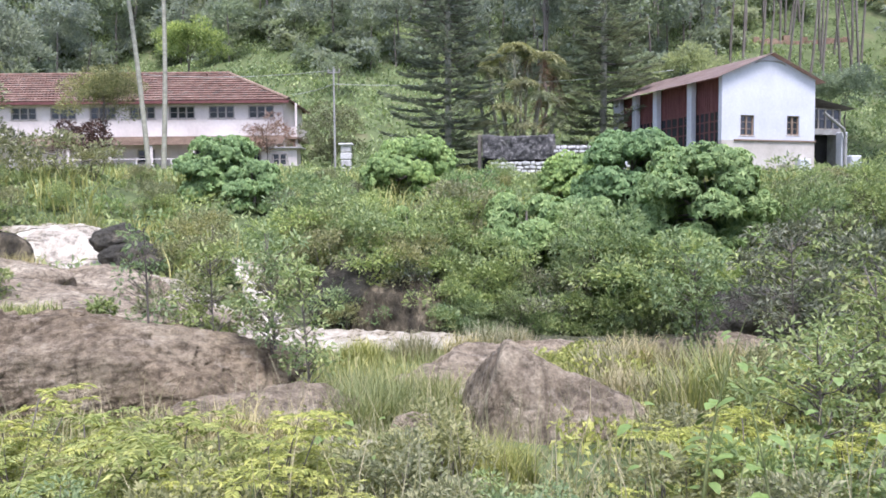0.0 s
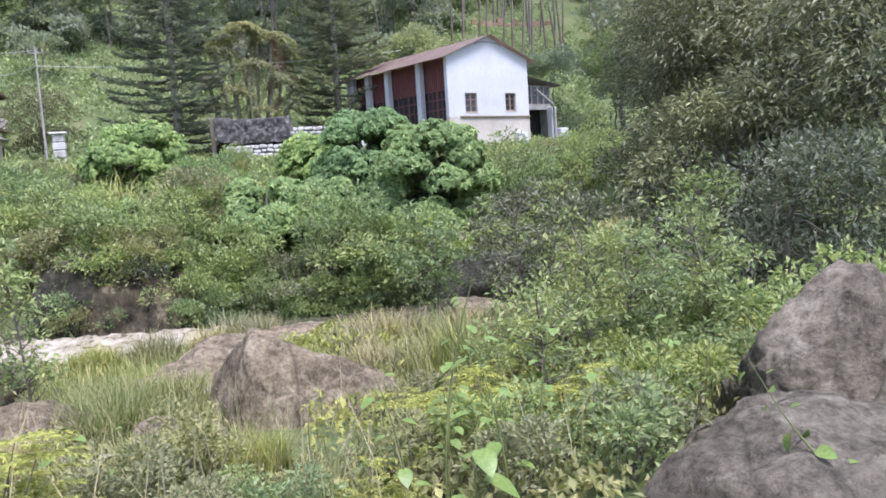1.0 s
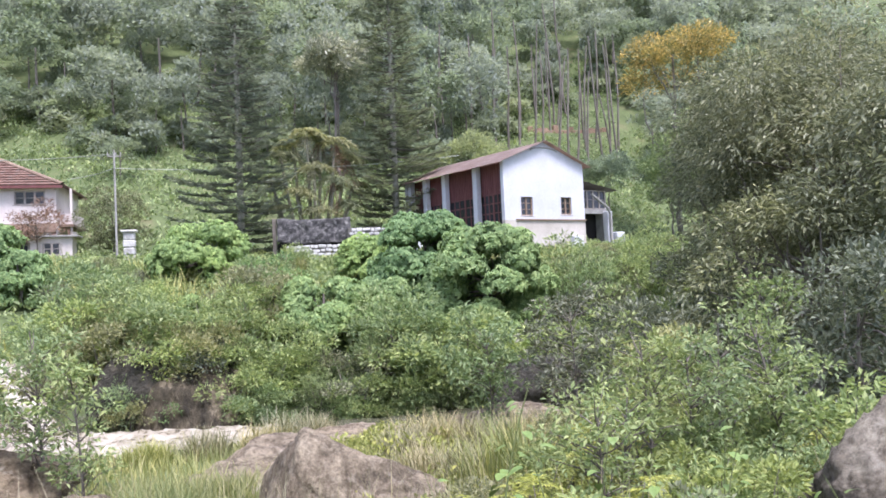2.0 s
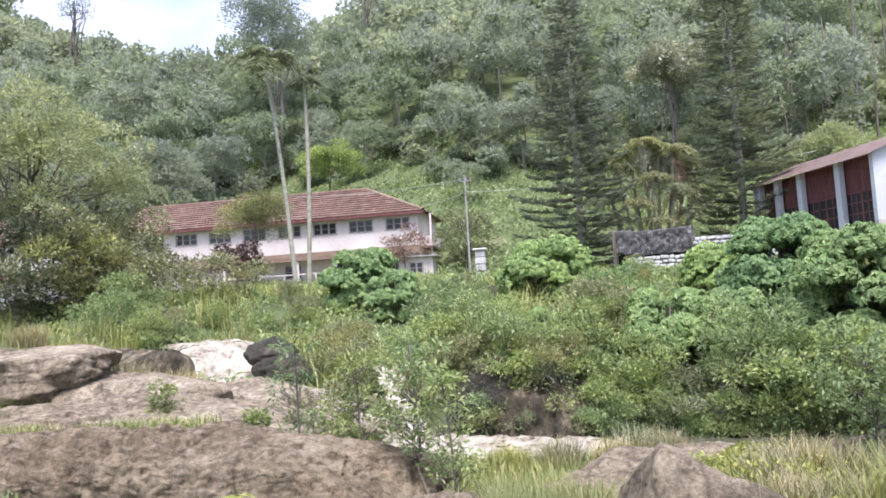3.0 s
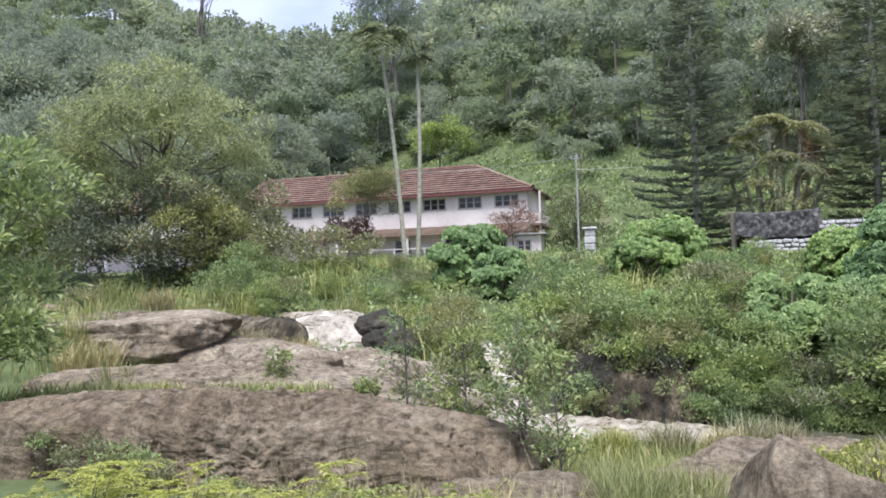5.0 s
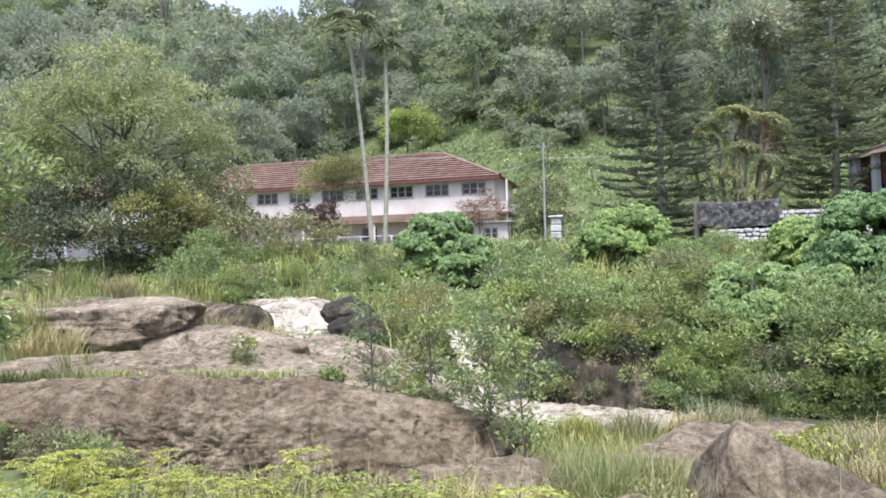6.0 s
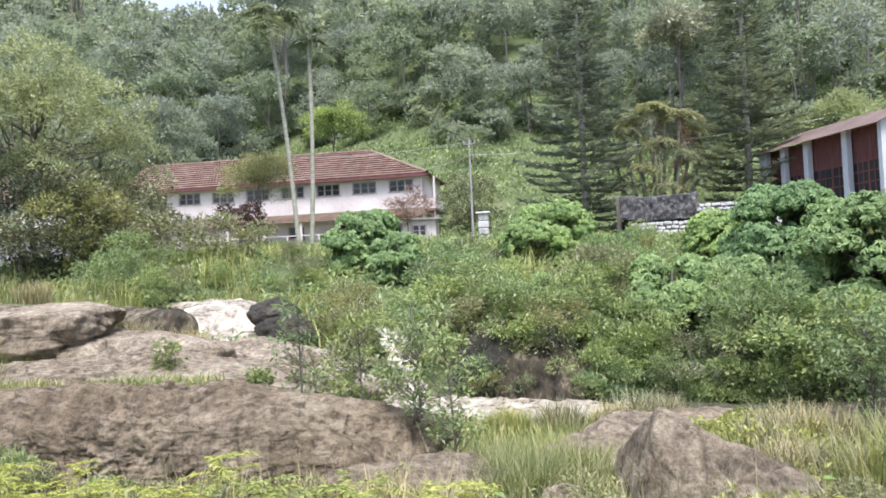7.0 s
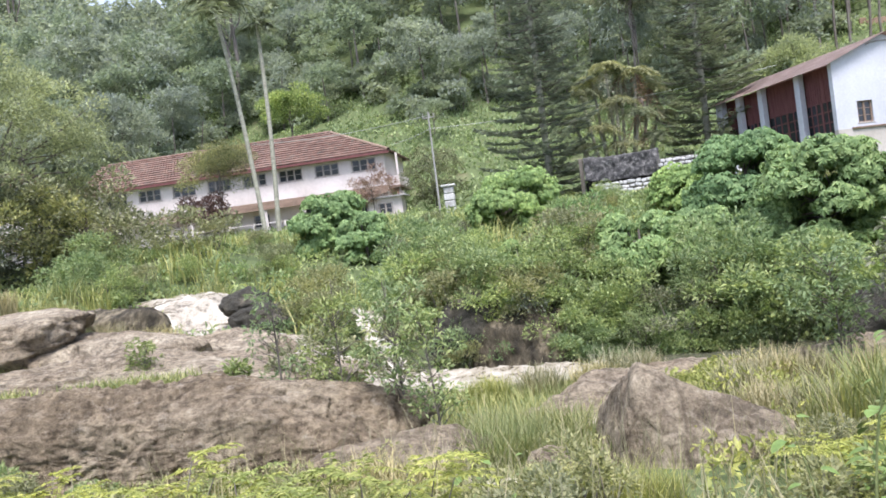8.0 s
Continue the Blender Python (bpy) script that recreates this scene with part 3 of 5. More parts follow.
water_ribbon("water_cascade", [(-6.0, 21.8, 1.95, 0.12), (-5.4, 21.0, 1.8, 0.3), (-4.95, 20.2, 1.2, 0.36), (-4.45, 19.5, 0.62, 0.42), (-4.3, 19.0, 0.15, 0.5)], "thin white cascade over dark rock", rough=0.05)
water_ribbon("water_rill", [(-2.0, 8.6, 0.86, 0.3), (-1.2, 7.8, 0.93, 0.35), (-0.5, 7.5, 0.95, 0.45), (0.1, 7.35, 0.93, 0.35), (0.8, 7.4, 0.86, 0.25)], "small foaming rill between stones", rough=0.04)


# ---- houses ----
def sloped_roof(bm, quads, thick=0.12):
    for q in quads:
        vs = [bm.verts.new(p) for p in q]
        f = bm.faces.new(vs)
        bmesh.ops.solidify(bm, geom=[f], thickness=thick)


def window_unit(house, x0, x1, z0, z1, y, lights, frame_mat="frame", rows=2, sill=True):
    """A window in the plane y, looking to -y, with lights side by side."""
    win = new("window")
    win.parent = house
    win.location = (x0, y, z0)
    w, h = x1 - x0, z1 - z0
    bm = bmesh.new()
    box(bm, (0, 0, 0), (w, 0.12, 0.07))
    box(bm, (0, 0, h - 0.07), (w, 0.12, h))
    for i in range(lights + 1):
        cx = 0.04 + (w - 0.08) * i / lights
        box(bm, (cx - 0.065, 0.002, 0.06), (cx + 0.065, 0.118, h - 0.06))
    for i in range(1, rows):
        box(bm, (0.05, 0.02, h * i / rows - 0.02), (w - 0.05, 0.09, h * i / rows + 0.02))
    part("window_frame", bm, M[frame_mat], win)
    for i in range(lights):
        a, b = 0.04 + (w - 0.08) * i / lights + 0.045, 0.04 + (w - 0.08) * (i + 1) / lights - 0.045
        boxed("pane", (a, 0.05, 0.07), (b, 0.06, h - 0.07), M["glass"], win, 0)
    if sill:
        boxed("sill", (-0.08, -0.1, -0.07), (w + 0.08, 0.1, -0.003), M["frame"], win, 0.01)
    return win


def wall_with_holes(bm, x0, x1, z0, z1, y0, y1, holes):
    """A wall in the plane of x and z with rectangular openings."""
    xs = sorted({x0, x1, *[h[0] for h in holes], *[h[1] for h in holes]})
    zs = sorted({z0, z1, *[h[2] for h in holes], *[h[3] for h in holes]})
    for a, b in zip(xs, xs[1:]):
        for c, d in zip(zs, zs[1:]):
            if not any(h[0] <= a and b <= h[1] and h[2] <= c and d <= h[3] for h in holes):
                box(bm, (a, y0, c), (b, y1, d))


def tiled_slope(name, a, b, c, d, house, courses, cols, mat="tile"):
    """A roof slope between the eave a-b and the ridge d-c, with overlapping courses of curved tiles."""
    a, b, c, d = (np.array(p, float) for p in (a, b, c, d))
    nrm = np.cross(b - a, d - a)
    nrm /= np.linalg.norm(nrm)
    rng = np.random.default_rng(len(name) + courses)
    V, F = [], []
    for k in range(courses):
        rows = []
        for s, lift in ((k / courses, 0.12), (min(1, (k + 1.12) / courses), 0.02), (k / courses, -0.02)):
            u = np.linspace(0, 1, cols * 2 + 1)
            p = (a + (d - a) * s)[None] * (1 - u)[:, None] + (b + (c - b) * s)[None] * u[:, None]
            wave = 0.02 * np.cos(np.arange(cols * 2 + 1) * np.pi)
            rows.append(p + nrm * (lift + (wave if lift > 0 else 0))[:, None] if lift > 0 else p + nrm * lift)
        lo, hi, under = rows
        lo = lo + rng.normal(0, 0.012, lo.shape)
        o = len(V) and sum(len(v) for v in V)
        n = len(lo)
        V += [under, lo, hi]
        i = np.arange(n - 1)
        F += [np.stack([o + i, o + i + 1, o + n + i + 1, o + n + i], 1), np.stack([o + n + i, o + n + i + 1, o + 2 * n + i + 1, o + 2 * n + i], 1)]
    return tagged(raw(name, np.concatenate(V), np.concatenate(F), M[mat], house), kind="stuff")


def ridge_cap(house, a, b, r=0.16, mat="tile"):
    a, b = np.array(a, float), np.array(b, float)
    n = max(3, int(np.linalg.norm(b - a) / 0.45))
    t = np.linspace(0, 1, n * 2)
    P = a + t[:, None] * (b - a)
    raw("ridge_cap", *tube(P, np.where(np.arange(n * 2) % 2, r, r * 0.82), 8), M[mat], house)


def red_house():
    h = empty("house", pose(-38, 59.5, 5.9), "long two-storey pinkish white house with hipped clay tile roof", "house")
    L, D, ze, zr = 25.75, 8.0, 5.6, 8.15
    wins = [24.05 - 3.05 * i for i in range(8)]
    holes = [(w - 1.0, w + 1.0, 4.1, 5.05) for w in wins]
    low = [(23.2 - 4.4 * i, 24.6 - 4.4 * i, 0.75, 1.75) for i in range(6)]
    bm = bmesh.new()
    wall_with_holes(bm, 0, L, 0, ze, 0, 0.25, holes + low)
    box(bm, (0, 0.25, 0), (0.25, D, ze))
    box(bm, (L - 0.25, 0.25, 0), (L, D, ze))
    box(bm, (0.25, D - 0.25, 0), (L - 0.25, D, ze))
    part("wall", bm, M["pinkwall"], h)
    boxed("upper_floor", (0.25, 0.25, 2.6), (L - 0.25, D - 0.25, 2.75), M["dark"], h)
    boxed("ceiling_board", (0.25, 0.25, ze - 0.1), (L - 0.25, D - 0.25, ze), M["dark"], h)
    for x0, x1, z0, z1 in holes:
        window_unit(h, x0, x1, z0, z1, 0.06, 3)
    for x0, x1, z0, z1 in low:
        window_unit(h, x0, x1, z0, z1, 0.06, 2)
    o = 0.55
    tiled_slope("roof_front", (-o, -o, ze - 0.22), (L + o, -o, ze - 0.22), (L - 5.2, D / 2, zr), (-o, D / 2, zr), h, 12, 90)
    tiled_slope("roof_back", (L + o, D + o, ze - 0.22), (-o, D + o, ze - 0.22), (-o, D / 2, zr), (L - 5.2, D / 2, zr), h, 10, 60)
    tiled_slope("roof_hip", (L + o, -o, ze - 0.22), (L + o, D + o, ze - 0.22), (L - 5.2, D / 2, zr), (L - 5.2, D / 2, zr), h, 15, 30)
    ridge_cap(h, (-o, D / 2, zr + 0.05), (L - 5.2, D / 2, zr + 0.05))
    ridge_cap(h, (L - 5.2, D / 2, zr + 0.05), (L + o, -o, ze - 0.14), mat="brownledge")
    boxed("fascia", (-o, -o - 0.03, ze - 0.42), (L + o, -o + 0.03, ze - 0.2), M["redwood"], h)
    boxed("soffit", (-o, -o + 0.03, ze - 0.36), (L + o, -0.003, ze - 0.31), M["brownledge"], h)
    # lean-to roof between the storeys
    bm = bmesh.new()
    sloped_roof(bm, [((-0.3, -1.5, 2.0), (L + 0.2, -1.5, 2.0), (L + 0.2, -0.003, 2.75), (-0.3, -0.003, 2.75))], 0.1)
    part("canopy", bm, M["brownledge"], h, "weathered brown lean-to canopy")
    for i in range(9):
        x = 0.3 + i * (L - 0.6) / 8
        boxed("post", (x - 0.09, -1.4, 0), (x + 0.09, -1.22, 1.97), M["pinkwall"], h)
    boxed("plinth", (-0.4, -1.7, -1.2), (L + 0.4, -0.003, 0.02), M["concrete"], h)
    boxed("rail", (2.0, -2.15, 0.85), (20.5, -2.08, 0.93), M["pinkwall"], h)
    for i in range(8):
        boxed("rail_post", (2.1 + i * 2.6, -2.16, -0.6), (2.22 + i * 2.6, -2.07, 0.847), M["pinkwall"], h)
    # side porch and small annex at the right end
    boxed("porch_wall", (L + 0.003, 1.0, 2.7), (L + 0.9, 5.0, 3.5), M["pinkwall"], h)
    boxed("porch_floor", (L + 0.003, 0.6, 2.5), (L + 1.0, 5.2, 2.69), M["brownledge"], h)
    boxed("porch_post", (L + 0.75, 0.8, 0), (L + 0.9, 0.98, ze - 0.3), M["pinkwall"], h)
    an = boxed("annex", (L - 1.0, -3.2, -0.3), (L + 1.6, -1.75, 1.5), M["pinkwall"], h, 0.02)
    boxed("annex_roof", (L - 1.3, -3.5, 1.503), (L + 2.0, -1.6, 1.62), M["concrete"], h, 0.02)
    window_unit(h, L - 0.2, L + 0.9, 0.3, 1.15, -3.31, 2)
    return h


red_house()


def wing_house():
    h = empty("house", pose(-54, 57.5, 5.9), "white house wing with old tiled roof behind a tree", "house")
    L, D, ze, zr = 14, 7.5, 5.4, 8.3
    bm = bmesh.new()
    holes = [(1.2 + 3.2 * i, 3.0 + 3.2 * i, 3.7, 4.8) for i in range(4)]
    wall_with_holes(bm, 0, L, 0, ze, 0, 0.25, holes)
    box(bm, (0, 0.25, 0), (0.25, D, ze))
    box(bm, (L - 0.25, 0.25, 0), (L, D, ze))
    box(bm, (0.25, D - 0.25, 0), (L - 0.25, D, ze))
    part("wall", bm, M["pinkwall"], h)
    boxed("ceiling_board", (0.25, 0.25, ze - 0.1), (L - 0.25, D - 0.25, ze), M["dark"], h)
    for x0, x1, z0, z1 in holes:
        window_unit(h, x0, x1, z0, z1, 0.06, 2)
    o = 0.5
    tiled_slope("roof_front", (-o, -o, ze - 0.2), (L + o, -o, ze - 0.2), (L - 4, D / 2, zr), (4, D / 2, zr), h, 15, 48)
    tiled_slope("roof_back", (L + o, D + o, ze - 0.2), (-o, D + o, ze - 0.2), (4, D / 2, zr), (L - 4, D / 2, zr), h, 10, 30)
    tiled_slope("roof_hip", (L + o, -o, ze - 0.2), (L + o, D + o, ze - 0.2), (L - 4, D / 2, zr), (L - 4, D / 2, zr), h, 15, 26)
    tiled_slope("roof_hip", (-o, D + o, ze - 0.2), (-o, -o, ze - 0.2), (4, D / 2, zr), (4, D / 2, zr), h, 15, 26)
    ridge_cap(h, (4, D / 2, zr + 0.05), (L - 4, D / 2, zr + 0.05))
    bm = bmesh.new()
    sloped_roof(bm, [((-0.3, -1.4, 1.9), (L + 0.2, -1.4, 1.9), (L + 0.2, -0.003, 2.6), (-0.3, -0.003, 2.6))], 0.1)
    part("canopy", bm, M["tile"], h)
    for i in range(5):
        x = 0.3 + i * (L - 0.6) / 4
        boxed("post", (x - 0.1, -1.3, 0), (x + 0.1, -1.1, 1.87), M["white"], h)
    boxed("plinth", (-0.4, -1.6, -1.2), (L + 0.4, -0.003, 0.02), M["concrete"], h)


wing_house()


def white_house():
    h = empty("house", pose(17.0, 47.0, 4.95, 0, 0, 19.9), "white limewashed house with red timber veranda and rusty roof", "house")
    W, L, ze, zr = 7.3, 12.0, 6.05, 7.5
    holes = [(1.42, 2.47, 2.4, 3.65), (5.05, 6.05, 2.5, 3.7)]
    bm = bmesh.new()
    wall_with_holes(bm, 0, W, 2.1, ze, 0, 0.3, holes)
    vs = [bm.verts.new(p) for p in ((0, 0, ze), (W, 0, ze), (W / 2, 0, zr - 0.08), (0, 0.3, ze), (W, 0.3, ze), (W / 2, 0.3, zr - 0.08))]
    for f in ((0, 1, 2), (5, 4, 3), (0, 2, 5, 3), (1, 4, 5, 2)):
        bm.faces.new([vs[i] for i in f])
    box(bm, (W - 0.3, 0.3, -0.5), (W, L, ze))
    box(bm, (0.0, L - 0.3, -0.5), (W - 0.3, L, ze))
    box(bm, (0.0, 0.3, -0.5), (0.3, L - 0.3, 1.7))
    part("wall", bm, M["white"], h)
    for x0, x1, z0, z1 in holes:
        window_unit(h, x0, x1, z0, z1, 0.08, 2, "brownledge", 3)
    boxed("lower_wall", (0.0, -0.02, -0.5), (W, 0.3, 2.097), M["cream"], h, 0.0, "stained cream lower wall")
    boxed("ledge", (0.9, -0.11, 2.06), (W + 0.05, -0.023, 2.16), M["brownledge"], h)
    bm = bmesh.new()
    o = 0.55
    ed = ze - o * 2 * (zr - ze) / W
    sloped_roof(bm, [((-o, -0.35, ed), (W / 2, -0.35, zr), (W / 2, L + 0.3, zr), (-o, L + 0.3, ed)),
                     ((W / 2, -0.35, zr), (W + o, -0.35, ed), (W + o, L + 0.3, ed), (W / 2, L + 0.3, zr))], 0.08)
    part("roof", bm, M["rustroof"], h, "rusty red sheet roof")
    raw("vent_arch", *tube([(W / 2 + 1.2 * math.cos(a), -0.02, ze + 0.75 + 0.25 * math.sin(a)) for a in np.linspace(0.1, 3.04, 9)], [0.05] * 9, 5), M["concrete"], h)
    boxed("veranda_floor", (-0.15, 0.3, 1.703), (2.0, L - 0.3, 1.85), M["concrete"], h)
    for y in (3.1, 6.8, 9.3, 11.4):
        boxed("post", (-0.02, y - 0.23, 1.853), (0.38, y + 0.23, ze - 0.02), M["white"], h, 0.03)
    ys = [0.3, 1.7, 3.1, 4.9, 6.8, 8.0, 9.3, 10.3, 11.4, L - 0.3]
    for a, b in zip(ys, ys[1:]):
        s = new("screen")
        s.parent = h
        bm = bmesh.new()
        box(bm, (0.50, a, 4.0), (0.55, b, ze - 0.05))
        for k in range(int((b - a) / 0.2)):
            box(bm, (0.47, a + 0.02 + k * 0.2, 4.0), (0.499, a + 0.16 + k * 0.2, ze - 0.05))
        tagged(part("boarding", bm, M["redwood"], s), kind="stuff")
        bm = bmesh.new()
        for k in range(4):
            y = a + 0.04 + (b - a - 0.08) * k / 3
            box(bm, (0.46, y - 0.04, 1.86), (0.56, y + 0.04, 3.99))
        for z in (1.9, 2.7, 3.35, 3.95):
            box(bm, (0.465, a, z - 0.035), (0.555, b, z + 0.035))
        part("lattice", bm, M["redwood"], s)
        boxed("pane", (0.50, a, 1.9), (0.51, b, 3.95), M["glass"], s, 0)
    # solid near-black block in place of the unlit room behind the screens
    boxed("room_shade_block", (1.2, 0.35, 1.9), (W - 0.35, L - 0.35, 5.9), M["dark"], h)
    # glazed lean-to at the right
    boxed("leanto_wall", (W + 0.003, 1.6, 2.75), (W + 4.0, 1.75, 3.1), M["concrete"], h)
    window_unit(h, W + 0.02, W + 3.9, 3.1, 4.5, 1.6, 6, "frame", 2, False)
    # near-black sheet added for the shade of the deep lean-to opening
    boxed("leanto_shade_sheet", (W + 0.01, 2.6, -0.5), (W + 3.8, 2.7, 4.5), M["dark"], h)
    bm = bmesh.new()
    sloped_roof(bm, [((W + 0.003, 0.9, 5.2), (W + 4.6, 0.9, 4.45), (W + 4.6, 6, 4.45), (W + 0.003, 6, 5.2))], 0.08)
    part("leanto_roof", bm, M["mortar"], h)
    boxed("leanto_side", (W + 3.85, 1.76, -0.5), (W + 4.0, 6, 4.4), M["concrete"], h)
    boxed("pillar", (W + 3.4, 1.0, -0.5), (W + 3.9, 1.5, 2.9), M["white"], h, 0.03)
    raw("drainpipe", *tube([(W + 1.6, 0.8, 4.1), (W + 3.3, 0.8, 3.1), (W + 3.55, 0.85, 2.6), (W + 3.6, 0.9, 0.0)], [0.1] * 4, 8), M["concrete"], h)
    boxed("tank", (W + 4.1, 0.8, -0.4), (W + 5.0, 1.8, 1.35), M["white"], h, 0.05)
    boxed("buttress", (W - 1.6, -0.5, -0.5), (W - 0.7, -0.003, 1.0), M["white"], h, 0.04)
    boxed("plinth", (0.3, -0.35, -2.0), (W + 5.2, -0.024, -0.45), M["mud"], h, 0.03)


white_house()

# ---- hill forest ----
def forest(name, spots, templates, mat, label, seed):
    rng = np.random.default_rng(seed)
    out = []
    for x, y, s in spots:
        V, F = templates[rng.integers(len(templates))]
        a = rng.uniform(0, 2 * np.pi)
        R = np.array([[np.cos(a), -np.sin(a), 0], [np.sin(a), np.cos(a), 0], [0, 0, rng.uniform(0.85, 1.3)]])
        out.append(((V * s) @ R.T + np.array([x, y, float(ground_z(x, y))]), F))
    V, F = merged(out)
    return tagged(raw(name, V, F, mat), label, "trees", kind="stuff")


frng = np.random.default_rng(5)
FOREST = []
for k in range(8):
    b = clump_blobs(frng, frng.uniform(2.5, 3.7), frng.uniform(2.5, 3.7), frng.uniform(3.2, 5.2), 22, 0.24, 0.46, frng.uniform(4.4, 7.2), 0.5)
    FOREST.append(crown_leaves(frng, b, 46, 0.46, 0.6, 0.25))
FARTREES = [crown_leaves(frng, clump_blobs(frng, 3.2, 3.2, 4.2, 16, 0.28, 0.5, 5.6, 0.45), 11, 0.9, 0.65, 0.2) for k in range(5)]
spots = []
for yy in np.arange(66, 225, 4.9):
    for xx in np.arange(-0.98 * yy - 25, 0.85 * yy + 12, 5.2):
        x, y = xx + frng.uniform(-2.3, 2.3), yy + frng.uniform(-2.3, 2.3)
        a = math.degrees(math.atan2(x, y))
        edge = 93 + 5 * math.sin(x * 0.13)
        if a < -24:
            edge = 93 - 24 * min(1, (-24 - a) / 12)
        if a > 1:
            edge = 93 - 13 * min(1, (a - 1) / 6)
        if 20 < a < 30:
            edge = 98.5
        if y < edge or a < -55 or a > 45 or (y > 135 and frng.uniform() < 0.4):
            continue
        spots.append((x, y, frng.uniform(0.7, 1.35) * (0.8 if y < edge + 8 else 1.0)))
pick = frng.uniform(size=len(spots))
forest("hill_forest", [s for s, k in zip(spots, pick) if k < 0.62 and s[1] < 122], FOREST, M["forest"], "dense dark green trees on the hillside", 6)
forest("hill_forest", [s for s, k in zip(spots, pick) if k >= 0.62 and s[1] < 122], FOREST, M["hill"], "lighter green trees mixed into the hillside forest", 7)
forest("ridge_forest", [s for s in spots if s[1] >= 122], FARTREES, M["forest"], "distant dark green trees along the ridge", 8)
low = []
for x, y, s in spots:
    if y < 112:
        low += [(x + frng.uniform(-3, 3), y + frng.uniform(-3.5, 1), frng.uniform(0.38, 0.62)) for k in range(2)]
UNDER = [crown_leaves(frng, clump_blobs(frng, 3.4, 3.4, 3.0, 13, 0.34, 0.6, 2.6, 0.45), 15, 0.95, 0.6, 0.2) for k in range(4)]
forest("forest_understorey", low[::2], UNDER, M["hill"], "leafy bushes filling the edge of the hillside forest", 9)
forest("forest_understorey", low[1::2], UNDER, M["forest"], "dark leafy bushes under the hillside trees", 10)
trunks = []
for x, y, s in spots:
    if y < 108 and frng.uniform() < 0.7:
        z = float(ground_z(x, y))
        trunks.append(limb(frng, (x, y, z - 0.3), (x + frng.normal(0, 0.4), y, z + 7 * s), 0.17 * s, 0.08 * s, 4, 0.02, 5))
for i in range(34):
    x = frng.uniform(24, 50)
    y = frng.uniform(84, 98)
    z = float(ground_z(x, y))
    trunks.append(limb(frng, (x, y, z - 0.3), (x + frng.normal(0, 0.8), y, z + frng.uniform(9, 17)), 0.16, 0.08, 5, 0.02, 5))
V, F = merged(trunks)
tagged(raw("forest_trunks", V, F, M["bark"]), "slender grey trunks of the hillside trees", "trees", kind="stuff")


# ---- low growth ----
def scatter(name, n, xr, yr, per, size, mat, label, seed, height=0.5, aspect=0.5, keep=None):
    rng = np.random.default_rng(seed)
    x, y = rng.uniform(*xr, n), rng.uniform(*yr, n)
    if keep is not None:
        k = keep(x, y)
        x, y = x[k], y[k]
    x, y = np.repeat(x, per) + rng.normal(0, height * 0.6, len(x) * per), np.repeat(y, per) + rng.normal(0, height * 0.6, len(y) * per)
    z = ground_z(x, y) + rng.uniform(0, height, len(x)) * (0.6 + 0.4 * vnoise(x, y, 2.2 * height, seed))
    D = np.stack([rng.normal(0, 0.5, len(x)), rng.normal(0, 0.5, len(x)), np.full(len(x), 0.7)], 1)
    V, F = leaf_quads(rng, np.stack([x, y, z], 1), D, size, aspect)
    return tagged(raw(name, V, F, M[mat]), label, "undergrowth", kind="stuff")


in_view = lambda x, y: (x > -1.2 * y - 4) & (x < 0.75 * y + 4)
scatter("slope_growth", 7500, (-75, 55), (61, 112), 8, 0.44, "slope", "bright green bushes and crops covering the slope", 11, 0.8, keep=in_view)
scatter("bank_growth", 6000, (-26, 30), (20.4, 58), 9, 0.24, "bank", "tangled green undergrowth on the steep bank", 12, 0.6)
scatter("streamside_growth", 5200, (-5.5, 7), (3.2, 9.5), 9, 0.085, "olive", "low tangled weeds on the near bank", 13, 0.38, keep=lambda x, y: (x > -0.75 * y - 1) & (vnoise(x, y, 1.1, 7) > -0.45) & ~((x > 0.1) & (x < 1.9) & (y > 6.3)) & ~((x > 2.4) & (y < 5.4)) & (y > 3.7))
scatter("streamside_growth", 2600, (1.2, 9), (5.5, 15), 9, 0.10, "lime", "yellow-green weeds on the near bank", 14, 0.5, keep=lambda x, y: (vnoise(x, y, 1.3, 9) > -0.1) & ~((x > 2.9) & (y < 5.6)))


def shrub_kind(name, seed, r, h, nb, per, leaf, mat, label, aspect=0.45, group="bank shrubs", stems=6, droop=0.0, flat=0.8, lo=0.3, hi=0.55):
    rng = np.random.default_rng(seed)
    t = empty(name, pose(0, 0, -50), label, "shrub", group)
    b = clump_blobs(rng, r, r, h * 0.5, nb, lo, hi, h * 0.5, low=True)
    V, F = merged([limb(rng, (rng.normal(0, 0.05) * r, rng.normal(0, 0.05) * r, -0.2), b[i, :3] * 1.08, (0.03 if h > 1.2 else 0.012) * h ** 0.5, 0.008 if h > 1.2 else 0.003, 5, 0.1, 5) for i in range(min(stems, nb))])
    tagged(raw("woody_stem", V, F, M["bark"], t, True), kind="stuff")
    V, F = crown_leaves(rng, b, per, leaf, aspect, droop, flat)
    raw("foliage", V, F, M[mat], t)
    return t


KINDS = [
    shrub_kind("shrub", 21, 1.6, 2.4, 18, 610, 0.158, "bank", "dense green shrub on the bank"),
    shrub_kind("shrub", 22, 1.5, 2.2, 17, 660, 0.137, "olive", "olive green leafy shrub on the bank"),
    shrub_kind("shrub", 23, 1.3, 2.8, 16, 610, 0.164, "bank", "tall green shrub on the bank", 0.35),
    shrub_kind("shrub", 24, 1.7, 1.8, 15, 580, 0.162, "castor", "low bright green shrub on the bank"),
    shrub_kind("shrub", 25, 1.5, 2.2, 16, 660, 0.132, "grey", "grey-green small-leaved shrub on the bank", 0.4),
]
brng = np.random.default_rng(31)


